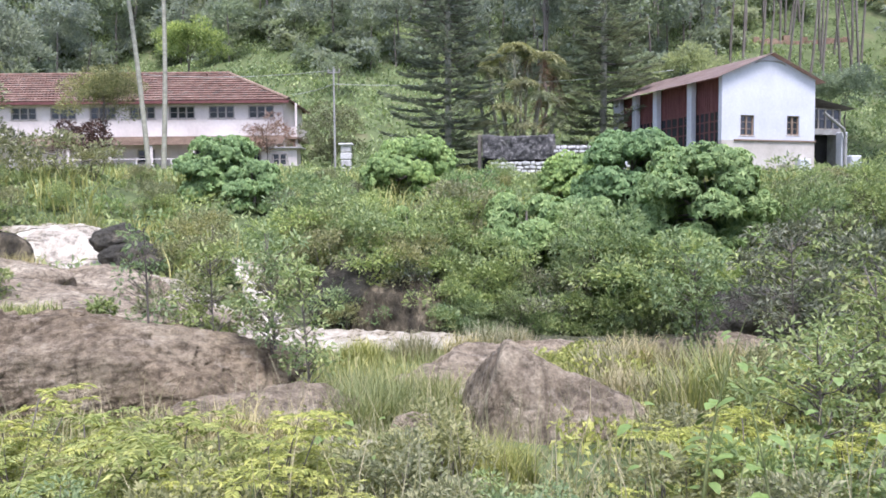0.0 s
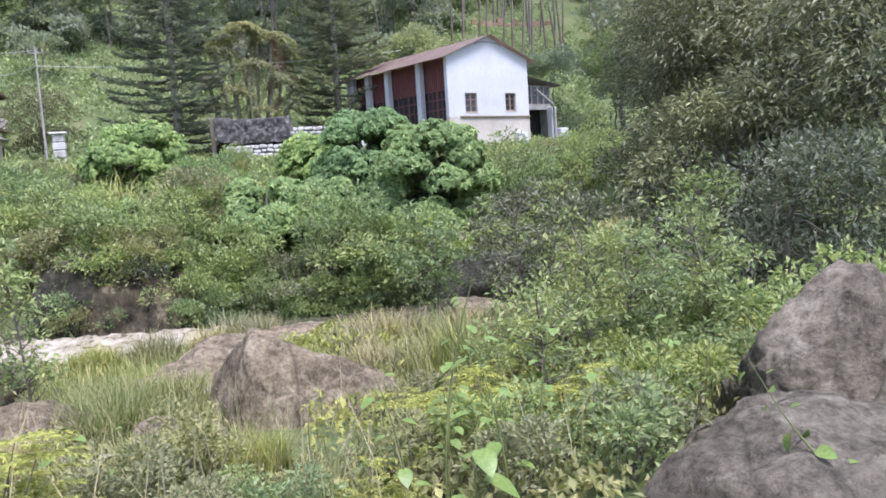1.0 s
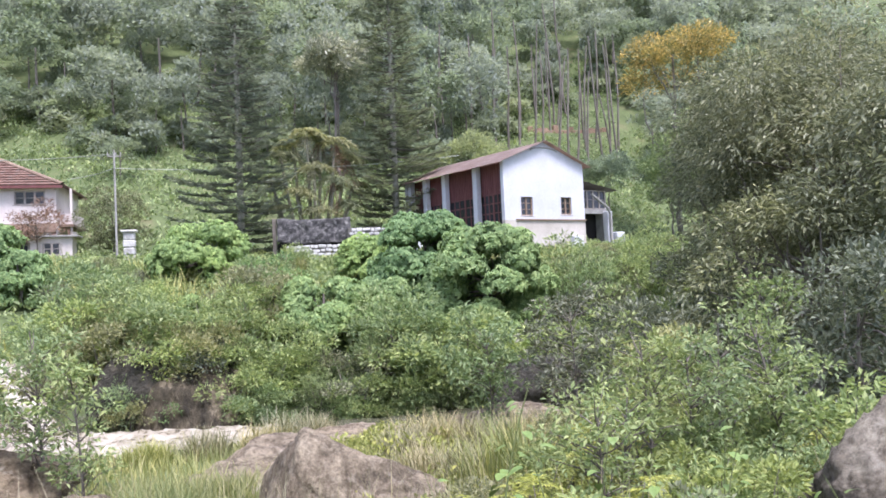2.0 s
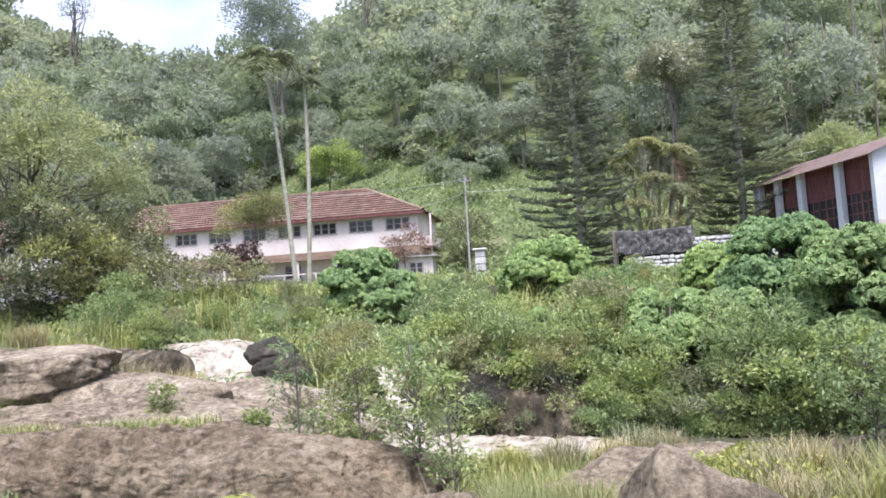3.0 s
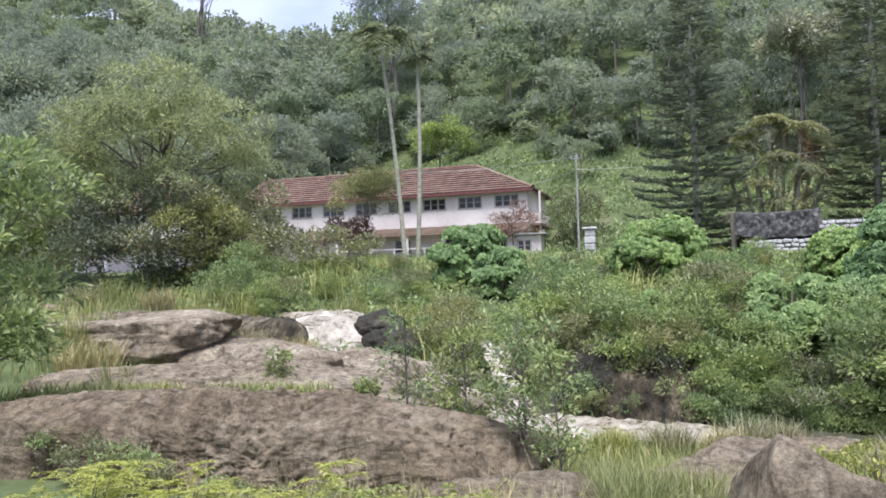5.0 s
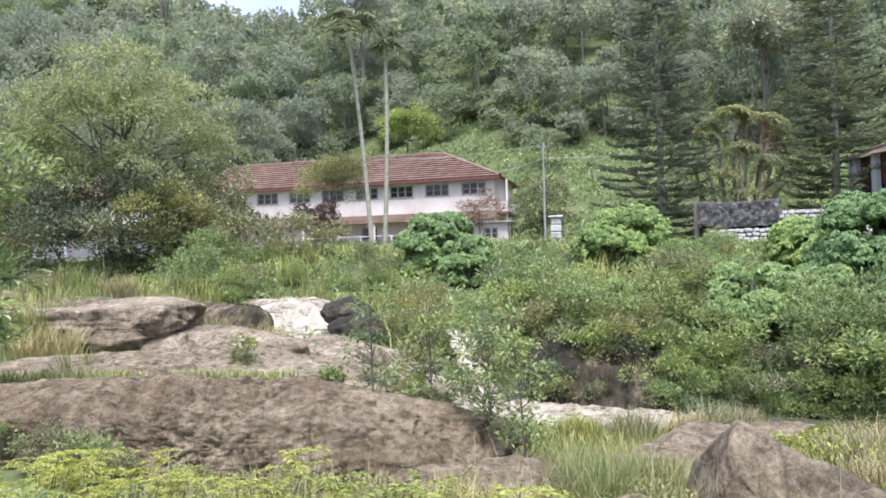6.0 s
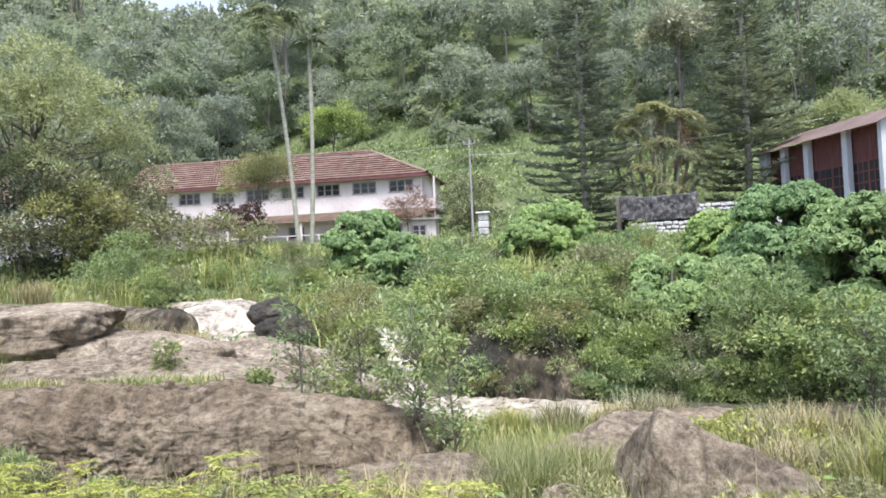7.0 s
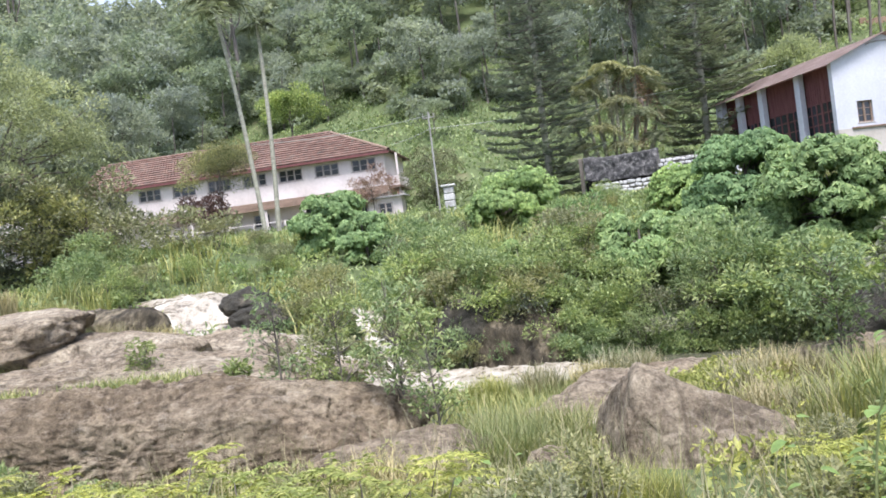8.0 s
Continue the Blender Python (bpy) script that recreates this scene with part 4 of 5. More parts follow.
def put(kind, x, y, s=1.0, dz=-0.1, turn=None):
    return copy_thing(kind, rest(x, y, dz, brng.uniform(0, 6.28) if turn is None else turn, s))


CASTORS = [(-1.5, 34.2, 3.0, 1.95, 41, 1000), (6.9, 28.0, 3.7, 2.15, 42, 1500), (8.05, 24.3, 3.55, 1.95, 43, 1600), (-9.6, 33.4, 3.0, 1.8, 44, 1000),
           (2.6, 23.9, 2.5, 1.5, 45, 900), (-7.6, 30.6, 2.5, 1.15, 46, 600), (5.9, 33.2, 2.2, 1.7, 47, 700), (-1.0, 25.8, 1.5, 0.95, 48, 320), (4.6, 25.6, 2.0, 1.2, 49, 500)]


def clear_of_castors(x, y, r):
    """True where a shrub does not stand in front of one of the bright broad-leaved trees."""
    return not any(y < cy + 1 and y > cy - 9 and abs(x / y - cx / cy) < (0.85 * cr + 0.6 * r) / cy for cx, cy, h, cr, sd, n in CASTORS)


for i in range(190):
    x, y = brng.uniform(-17, 26), brng.uniform(22.0, 43)
    a = math.degrees(math.atan2(x, y))
    k = int(brng.choice(5, p=[0.32, 0.22, 0.18, 0.10, 0.18]))
    q = brng.uniform(0.4, 1.0) * (0.55 if y > 33 else 0.75 if y > 27 else 0.85)
    if (y < 25 and -14 < x < -7) or abs(x) > 0.7 * y or (y > 37 and a < 0) or not clear_of_castors(x, y, 1.4 * q):
        continue
    put(KINDS[k], x, y, q)
for x in np.arange(-1.0, 14, 0.95):
    put(KINDS[int(brng.choice(5, p=[0.4, 0.2, 0.2, 0.05, 0.15]))], x + brng.normal(0, 0.2), (21.75 if x < 0.5 else 21.5) + brng.normal(0, 0.3), brng.uniform(0.55, 0.85), -0.25)
for x in np.arange(-3.6, 13, 0.7):
    if -2.0 < x < -0.4:
        continue
    put(KINDS[int(brng.choice(5, p=[0.4, 0.2, 0.2, 0.1, 0.1]))], x + brng.normal(0, 0.2), 20.75 + brng.normal(0, 0.15), brng.uniform(0.4, 0.62), -0.2)
for x, y, k, s in ((4.9, 21.4, 2, 0.95), (0.4, 24.2, 0, 0.75), (-4.2, 25.2, 1, 0.75), (2.2, 26.2, 3, 0.7), (8.4, 23.2, 0, 0.7), (-1.6, 27.4, 1, 0.7), (14.2, 25.2, 0, 0.9), (4.4, 20.5, 0, 0.5), (5.7, 20.5, 2, 0.5), (-7.4, 27.5, 0, 0.7), (-11.0, 29.0, 1, 0.65), (9.0, 14.5, 4, 1.0), (11.0, 14.2, 4, 1.2), (10.2, 12.2, 4, 0.9), (12.6, 12.0, 4, 1.2), (8.4, 13.2, 0, 0.7), (14.5, 13.0, 4, 1.5), (12.5, 16.5, 4, 1.5), (15.5, 17.5, 4, 1.7), (18.0, 22, 4, 1.7), (15, 23, 4, 1.4), (5.0, 20.9, 0, 1.0), (4.0, 21.6, 2, 0.85), (6.4, 21.0, 0, 1.0), (-4.4, 23.0, 0, 0.9), (-6.0, 23.4, 4, 0.9), (-7.6, 23.8, 1, 0.8), (13.5, 26.5, 4, 1.0), (14.6, 28.4, 4, 0.8), (13.4, 30.0, 1, 0.6), (16.4, 30.5, 4, 0.7), (12.4, 25.6, 4, 0.9), (15.6, 27.0, 2, 1.0), (19.0, 30.5, 4, 0.9), (8.5, 17.5, 4, 1.2), (10.0, 16.2, 4, 1.1), (8.0, 20.0, 0, 1.1), (10.5, 19.5, 2, 1.2), (7.4, 16.9, 0, 0.7), (-3.4, 21.9, 1, 0.8), (-1.8, 22.4, 0, 0.9), (-0.2, 22.3, 2, 0.85), (-2.9, 22.9, 2, 0.9), (-8.6, 22.9, 4, 0.55), (-7.0, 22.6, 1, 0.6), (-5.4, 22.4, 0, 0.65), (-4.6, 21.7, 1, 0.55), (-1.0, 21.6, 1, 0.8), (-2.0, 21.7, 0, 0.7), (0.35, 20.6, 0, 0.5), (-2.75, 20.6, 1, 0.45)):
    if y < 22.5 or x > 11 or clear_of_castors(x, y, 1.3 * s):
        put(KINDS[k], x, y, s)
for k, (x, y) in zip(KINDS, ((-4.6, 26), (0.6, 24.2), (11.2, 24.5), (1.2, 29.5), (11, 22.5))):
    k.matrix_basis = rest(x, y, -0.1)


# ---- trees and bushes on the far bank ----
def palmate(rng, P, D, size, fingers=7):
    """Hand-shaped leaves: fingers spread in a plane that faces along D and droops."""
    n = len(P)
    d = D + 0.45 * unit(rng, n)
    d /= np.linalg.norm(d, axis=1)[:, None]
    a = np.cross(d, unit(rng, n))
    a /= np.linalg.norm(a, axis=1)[:, None]
    b = np.cross(d, a)
    out = []
    for k in range(fingers):
        t = 2 * np.pi * k / (fingers + 0.6)
        v = np.cos(t) * a + np.sin(t) * b
        v = v - 0.45 * d + np.array([0, 0, -0.25])
        v /= np.linalg.norm(v, axis=1)[:, None]
        s = np.cross(d, v)
        L = (size * rng.uniform(0.8, 1.2, n))[:, None]
        out.append((np.stack([P, P + 0.6 * L * v - 0.24 * L * s + 0.04 * L * d, P + L * v - 0.12 * L * d, P + 0.6 * L * v + 0.24 * L * s + 0.04 * L * d], 1).reshape(-1, 3), np.arange(4 * n).reshape(-1, 4)))
    return merged(out)


def castor(x, y, h, r, seed, n=520, size=0.25, label="bright green dome-shaped tree with hand-shaped leaves", dz=-0.55):
    rng = np.random.default_rng(seed)
    t = empty("broadleaf_tree", rest(x, y, dz), label, "tree", "bright small trees")
    u = np.concatenate([rng.uniform(0.1, 0.5, 16), rng.uniform(0.4, 0.86, 16)])
    a = np.arange(32) * 2.4 + rng.normal(0, 0.3, 32)
    q = 0.72 * r * np.sqrt(np.clip(1 - ((u - 0.32) / 0.62) ** 2, 0.02, 1)) * rng.uniform(0.75, 1.08, 32)
    b = np.stack([q * np.cos(a), q * np.sin(a), u * h, r * rng.uniform(0.24, 0.40, 32)], 1)
    V, F = wood(rng, h * 0.7, 0.09, b, 9, -0.3)
    raw("trunk", V, F, M["bark"], t, True)
    P, D = [], []
    for q in b:
        d = unit(rng, n // 14)
        d[:, 2] = np.abs(d[:, 2]) * 1.0 - 0.25
        P.append(q[:3] + d * q[3] * rng.uniform(0.7, 1.15, len(d))[:, None])
        D.append(d + np.array([0, 0, 0.5]))
    raw("crown", *palmate(rng, np.concatenate(P), np.concatenate(D), size), M["castor"], t)
    return t


for x, y, h, r, sd, n in CASTORS:
    castor(x, y, h, r * 1.12, sd, int(n * 1.35), 0.18 if r < 1.3 else 0.205, dz=-0.25)

broad_tree("large_tree", -23.6, 30, 9.7, 5.8, 4.3, 130, 400, 0.18, "airy", "wide airy olive green tree with thin branching limbs", 51, 0.17, limbs=44, lo=0.15, hi=0.27, hollow=0.35, low=True)
for x, y, h, r, mt, sd in ((-22.5, 27.6, 4.6, 3.8, "grey", 52), (-26.5, 26.5, 4.6, 3.8, "grey", 56), (-18.6, 29.0, 4.0, 3.4, "grey", 54), (-20.4, 28.0, 3.6, 3.0, "olive", 59), (-15.0, 30.0, 2.0, 2.2, "olive", 57), (-30.5, 25.5, 6.5, 3.8, "bank", 55), (-20.5, 33.0, 2.9, 2.8, "grey", 58)):
    broad_tree("dense_bush", x, y, h, r, h * 0.5, 30, 300, 0.19, mt, "dense leafy bush on the far bank", sd, 0.08, category="bush", group="bushes under the large tree")
broad_tree("near_tree", -10.8, 9.2, 5.2, 1.5, 2.1, 34, 620, 0.15, "bank", "leafy green tree at the edge of the rocks", 53, 0.08, low=True)
for i, (x, y, h, r) in enumerate([(14.4, 19.0, 9.0, 3.0), (13.8, 15.0, 9.5, 3.6), (18.5, 19, 11, 4.4), (11.6, 13.6, 5.0, 2.6), (13.5, 11.0, 7.5, 3.0), (22.5, 27, 9.5, 4.0)]):
    broad_tree("overhanging_tree", x, y, h, r, h * 0.46, 54, 360, 0.155, "willow", "grey-green tree with drooping narrow leaves", 60 + i, 0.14, group="trees over the stream", aspect=0.33, droop=0.5, limbs=22, lo=0.24, hi=0.4)
broad_tree("streamside_bush", 9.3, 9.8, 3.1, 2.0, 1.5, 24, 700, 0.11, "grey", "dense grey-green bush on the near bank", 67, 0.06, category="bush")
broad_tree("streamside_bush", 7.2, 12.2, 2.3, 1.6, 1.2, 20, 700, 0.11, "grey", "dense grey-green bush on the near bank", 68, 0.06, category="bush")


def araucaria(x, y, h, seed):
    rng = np.random.default_rng(seed)
    t = empty("conifer", rest(x, y), "tall dark tiered conifer with level branches", "tree", "conifers")
    raw("trunk", *tube([(0, 0, -0.5), (0.05, 0, h * 0.5), (0, 0.03, h)], [0.28, 0.2, 0.05], 9), M["palmbark"], t, True)
    P, D, Br = [], [], []
    z = 0.7
    while z < h - 0.4:
        f = z / h
        reach = (4.3 * min(1.0, (1 - f) * 1.9) ** 0.9 + 0.2) * (0.85 + 0.15 * math.sin(f * 9))
        k = int(rng.integers(6, 9))
        a0 = rng.uniform(0, 6.28)
        for j in range(k):
            a = a0 + j * 6.283 / k + rng.normal(0, 0.2)
            R = reach * rng.uniform(0.55, 1.12)
            s = np.linspace(0, 1, 7)
            bx = np.stack([np.cos(a) * R * s, np.sin(a) * R * s, z + R * (0.05 * s - 0.32 * s * (1 - s)) + rng.normal(0, 0.1)], 1)
            Br.append(tube(bx, 0.035 * (1.2 - s), 4))
            n = int((48 if f < 0.45 else 36) * R)
            u = rng.uniform(0.15, 1, n) ** 0.75
            p = np.stack([np.interp(u, s, bx[:, q]) for q in range(3)], 1)
            wdt = 0.16 * R * (1 - 0.6 * u) + 0.1
            off = rng.uniform(-1, 1, n)
            side = np.array([-np.sin(a), np.cos(a), 0])
            p = p + side * (off * wdt)[:, None] + np.array([0, 0, 1]) * rng.normal(0.02, 0.035, n)[:, None]
            P.append(p)
            D.append(np.array([np.cos(a), np.sin(a), 0.22]) * 0.8 + side * np.sign(off)[:, None] * 0.7)
        z += rng.uniform(0.56, 0.82) * (1.05 - 0.25 * f)
    V, F = merged(Br)
    tagged(raw("branchwork", V, F, M["bark"], t), kind="stuff")
    V, F = leaf_quads(rng, np.concatenate(P), np.concatenate(D), 0.36, 0.26, spread=0.3)
    raw("needles", V, F, M["conifer"], t)


araucaria(0.4, 55, 21.6, 71)
araucaria(12.3, 59, 25.0, 72)


def fronds(rng, n, length, width, droop, up=(0.1, 1.0), leaflets=26, size=0.5, origin=(0, 0, 0), rib=0.03):
    out = []
    for i in range(n):
        a, e = rng.uniform(0, 6.28), rng.uniform(*up)
        s = np.linspace(0, 1, 12)
        L = length * rng.uniform(0.8, 1.15)
        r = L * s * max(0.02, math.cos(e)) ** 0.5
        z = L * (s * math.sin(e) - droop * s * s)
        p = np.stack([np.cos(a) * r, np.sin(a) * r, z], 1) + np.array(origin)
        out.append(tube(p, rib * (1.1 - s), 4))
        u = np.linspace(0.12, 1, leaflets)
        q = np.stack([np.interp(u, s, p[:, k]) for k in range(3)], 1)
        side = np.array([-np.sin(a), np.cos(a), 0.0])
        for sg in (-1, 1):
            D = side * sg * 0.8 + np.array([np.cos(a) * 0.5, np.sin(a) * 0.5, -0.35 * min(1, droop)])
            out.append(leaf_quads(rng, q, np.repeat(D[None], len(q), 0), size, width, spread=0.25))
    return merged(out)


def tall_palm(x0, y0, z0, x1, y1, z1, seed, n=16, reach=2.4):
    rng = np.random.default_rng(seed)
    t = empty("palm", Matrix.Translation((x0, y0, z0)), "very tall slender pale-trunked palm", "tree", "slender palms")
    s = np.linspace(0, 1, 14)
    p = np.stack([(x1 - x0) * s + 0.15 * np.sin(s * 3), (y1 - y0) * s, (z1 - z0) * s], 1)
    raw("trunk", *tube(p, 0.16 - 0.05 * s, 9), M["palmbark"], t, True)
    raw("crown", *fronds(rng, n, reach, 0.13, 0.8, (0.15, 1.5), 24, 0.8, p[-1]), M["conifer"], t)


tall_palm(-17.9, 46.9, 5.6, -19.3, 46.6, 20.2, 81, 30, 2.9)
tall_palm(-17.15, 47.3, 5.6, -16.9, 47.3, 18.9, 82, 7, 1.0)

rng = np.random.default_rng(83)
t = empty("fan_palm", rest(5.6, 58), "clump of drooping palms with hanging dead fronds", "tree")
for px, py, ph in ((-2.9, 0.6, 5.6), (-2.2, -0.5, 7.2), (-1.2, 0.4, 8.2), (-0.2, -0.4, 8.9), (0.9, 0.3, 8.6), (1.9, -0.3, 8.3), (2.8, 0.4, 7.2), (0.2, -1.2, 6.2), (3.3, 0.6, 5.2), (-1.2, -1.3, 4.4), (1.6, -1.4, 5.2), (-2.6, -1.0, 3.2), (2.7, -1.2, 3.4), (0.3, -1.8, 3.0)):
    raw("trunk", *tube([(px * 0.4, py * 0.4, -0.3), (px * 0.8, py, ph * 0.6), (px, py, ph)], [0.15, 0.12, 0.09], 8), M["palmbark"], t, True)
    raw("crown", *fronds(rng, 18, 1.9, 0.10, 1.0, (0.7, 1.5), 22, 0.55, (px, py, ph)), M["olive"], t)
    if ph > 5:
        raw("dead_skirt", *fronds(rng, 7, 1.5, 0.1, 0.7, (-1.3, -0.7), 18, 0.5, (px, py, ph)), M["rust" if px > 0.3 else "pale"], t, label="hanging dry brown fronds")

# bushes round the houses and single trees of the slope
for nm, x, y, h, r, rz, nb, per, lf, mt, lab, sd in (
        ("maroon_bush", -23.6, 50.5, 3.7, 2.2, 1.6, 24, 420, 0.17, "maroon", "dark maroon-leaved bush before the house", 201),
        ("rusty_bush", -12.7, 55.6, 4.1, 2.0, 1.5, 20, 300, 0.17, "rust", "rusty red-leaved bush before the house", 202),
        ("grey_bush", -8.6, 59.5, 4.9, 2.4, 2.2, 26, 330, 0.18, "grey", "grey-green bush beside the utility pole", 203),
        ("small_tree", -22.8, 52.2, 7.2, 2.5, 2.7, 34, 300, 0.18, "olive", "thin olive tree before the house", 204),
        ("round_tree", -27.5, 84.5, 7.6, 4.0, 3.2, 26, 150, 0.36, "bank", "round bright green tree on the slope", 205),
        ("slope_tree", -11.0, 82, 4.2, 2.4, 1.6, 16, 160, 0.30, "hill", "small dark tree on the slope", 206),
        ("pale_tree", 10.6, 78, 14.8, 3.9, 3.6, 26, 130, 0.42, "pale", "pale beige flowering tree above the palm", 207),
        ("blossom_tree", 37, 58, 19.0, 4.2, 4.0, 26, 110, 0.32, "yellow", "tree with orange-yellow blossom", 208),
        ("bright_tree", 23.5, 72, 6.9, 3.9, 2.6, 22, 170, 0.34, "hill", "bright green rounded tree behind the white house", 209),
        ("bright_tree", 28.5, 71, 5.6, 3.2, 2.2, 22, 170, 0.34, "hill", "green rounded tree behind the white house", 210),
        ("bright_tree", 35.5, 68, 6.0, 3.4, 2.5, 22, 170, 0.34, "hill", "green spreading tree behind the white house", 211),
        ("leafy_tree", 37.5, 60, 7.5, 3.0, 3.2, 26, 170, 0.26, "bank", "leafy green tree beside the white house", 212),
        ("leafy_tree", 36.5, 54, 10.5, 4.0, 4.4, 30, 170, 0.26, "bank", "tall leafy green tree beside the white house", 213),
        ("leafy_tree", 32.5, 44, 5.5, 3.2, 2.4, 24, 240, 0.22, "grey", "greyish tree at the top of the bank", 214),
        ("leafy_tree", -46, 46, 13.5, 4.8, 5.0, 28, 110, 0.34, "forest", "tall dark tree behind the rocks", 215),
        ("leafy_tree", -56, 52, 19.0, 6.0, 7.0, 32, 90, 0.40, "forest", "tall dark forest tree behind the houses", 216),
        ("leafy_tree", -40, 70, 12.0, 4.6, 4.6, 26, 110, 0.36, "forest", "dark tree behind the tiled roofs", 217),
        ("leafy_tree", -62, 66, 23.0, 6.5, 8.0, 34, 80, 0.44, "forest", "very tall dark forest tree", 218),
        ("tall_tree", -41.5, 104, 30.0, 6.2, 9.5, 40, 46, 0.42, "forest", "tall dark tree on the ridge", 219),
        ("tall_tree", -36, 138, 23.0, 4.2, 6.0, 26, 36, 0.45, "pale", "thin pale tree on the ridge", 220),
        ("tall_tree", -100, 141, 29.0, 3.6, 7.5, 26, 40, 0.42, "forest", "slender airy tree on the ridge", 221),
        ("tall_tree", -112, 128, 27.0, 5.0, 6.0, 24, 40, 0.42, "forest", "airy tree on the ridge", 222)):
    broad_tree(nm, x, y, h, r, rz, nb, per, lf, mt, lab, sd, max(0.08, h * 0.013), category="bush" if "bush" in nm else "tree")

rng = np.random.default_rng(84)
t = empty("bare_shrub", rest(-26.6, 49.2), "leafless grey twiggy shrub before the house", "shrub")
pairs = []
for i in range(16):
    a = rng.uniform(0, 6.28)
    tip = np.array([math.cos(a) * rng.uniform(0.6, 1.8), math.sin(a) * 1.2, rng.uniform(1.6, 3.2)])
    pairs.append(limb(rng, (0, 0, -0.1), tip, 0.05, 0.012, 6, 0.12, 5))
    for k in range(5):
        f = rng.uniform(0.4, 0.9)
        pairs.append(limb(rng, tip * f, tip * f + rng.normal(0, 0.4, 3) + np.array([0, 0, 0.4]), 0.02, 0.006, 4, 0.1, 4))
raw("twigs", *merged(pairs), M["palmbark"], t)["kind"] = "stuff"

# ---- pole, wires, walls and sheds on the terrace ----
pole = empty("utility_pole", Matrix.Translation((-7.75, 55.5, 5.9)), "grey concrete utility pole with a crossarm", "pole")
raw("shaft", *tube([(0, 0, -0.3), (0, 0, 7.25)], [0.085, 0.055], 10), M["concrete"], pole, True)
boxed("crossarm", (-0.45, -0.04, 6.8), (0.45, 0.04, 6.87), M["concrete"], pole)
for x in (-0.4, 0.1, 0.4):
    raw("insulator", *tube([(x, 0, 6.87), (x, 0, 6.95), (x, 0, 7.0), (x, 0, 7.12)], [0.03, 0.06, 0.045, 0.02], 8), M["concrete"], pole, True)


def wire(a, b, sag, label):
    s = np.linspace(0, 1, 18)[:, None]
    p = np.array(a) * (1 - s) + np.array(b) * s - np.array([0, 0, sag]) * (4 * s * (1 - s))
    tagged(raw("power_line", *tube(p, [0.022] * 18, 5), M["wire"]), label, "wire")


wire((-7.75, 55.4, 11.9), (17.5, 58.5, 13.2), 0.5, "thin pale wire from the pole to the white house")
wire((-11.2, 59.0, 11.7), (-7.75, 55.4, 11.9), 0.1, "thin pale wire from the tiled house to the pole")
wire((-7.75, 55.5, 12.9), (-30, 66, 15.0), 0.6, "thin grey wire running behind the tiled roof")

pil = empty("gate_pillar", rest(-6.7, 53.6, -0.1), "short whitewashed stone gate pillar", "pillar")
for k in range(4):
    boxed("stone_block", (-0.38 + 0.03 * (k % 2), -0.3, 0.02 + 0.5 * k), (0.38 - 0.03 * (k % 2), 0.3, 0.5 + 0.5 * k), M["stone"], pil, 0.06)
boxed("cap", (-0.5, -0.42, 2.003), (0.5, 0.42, 2.15), M["stone"], pil, 0.04)

shed = empty("shed", pose(2.6, 50.2, 5.45, 0, 0, -4), "low shed draped with a dark wrinkled tarpaulin", "shed")
u, v = np.meshgrid(np.linspace(0, 1, 60), np.linspace(0, 1, 40))
X = 4.7 * u
Y = -0.1 + 2.6 * np.clip(v - 0.45, 0, 1) / 0.55
Z = 0.75 + 1.55 * np.clip(v / 0.45, 0, 1) + 0.25 * np.clip(v - 0.45, 0, 1) - 0.12 * np.sin(u * 3.1)
W = 0.06 * vnoise(X, Z * 2 + Y, 0.35, 2) + 0.09 * vnoise(X, Z + Y, 0.8, 5)
V = np.stack([X, Y - W - 0.25 * (1 - np.clip(v / 0.45, 0, 1)), Z + 0.5 * W], -1).reshape(-1, 3)
i = (np.arange(39)[:, None] * 60 + np.arange(59)[None]).ravel()
raw("tarpaulin", V, np.stack([i, i + 1, i + 61, i + 60], 1), M["tarp"], shed, True, "dark wrinkled plastic sheet")
boxed("back_wall", (0.1, 1.2, 0), (4.6, 1.35, 2.2), M["dark"], shed)
boxed("side_board", (-0.3, 0.05, 0), (-0.05, 0.25, 2.3), M["bark"], shed)
boxed("base_beam", (0, 0.3, 0), (4.7, 0.5, 0.7), M["dark"], shed)

stone_wall = tagged(boxed("wall_terrace", (2.9, 47.0, 4.6), (9.4, 47.35, 5.75), M["mortar"], None, 0.02), "rough whitewashed stone wall along the terrace", "wall", kind="structure")
srng = np.random.default_rng(91)
stone_meshes = []
for k in range(6):
    bm = bmesh.new()
    box(bm, (-0.5, -0.5, -0.5), (0.5, 0.5, 0.5), 0.16)
    for q in bm.verts:
        q.co += Vector(srng.normal(0, 0.04, 3))
    me = bpy.data.meshes.new("stone")
    bm.to_mesh(me)
    bm.free()
    me.materials.append(M["stone"])
    stone_meshes.append(me)


def stone_courses(wall, x0, x1, y, z0, rows):
    """Uneven whitewashed stones laid in courses on the face of a wall."""
    for row in range(rows):
        x = x0 + 0.05 + 0.15 * (row % 2)
        while x < x1 - 0.1:
            w = srng.uniform(0.16, 0.55)
            st = new("stone", stone_meshes[int(srng.integers(6))])
            st.parent = wall
            st.location, st.scale = (x + w / 2, y - 0.03 + srng.uniform(-0.03, 0.04), z0 + 0.12 + 0.235 * row + srng.uniform(-0.03, 0.03)), (w * srng.uniform(0.8, 0.95), 0.2, srng.uniform(0.15, 0.23))
            st.rotation_euler = (0, srng.normal(0, 0.12), 0)
            x += w


stone_courses(stone_wall, 2.9, 9.4, 47.0, 4.65, 5)
upper_wall = tagged(boxed("wall_upper_terrace", (7.0, 49.0, 4.8), (12.2, 49.35, 6.95), M["mortar"], None, 0.02), "higher stretch of rough whitewashed stone wall", "wall", kind="structure")
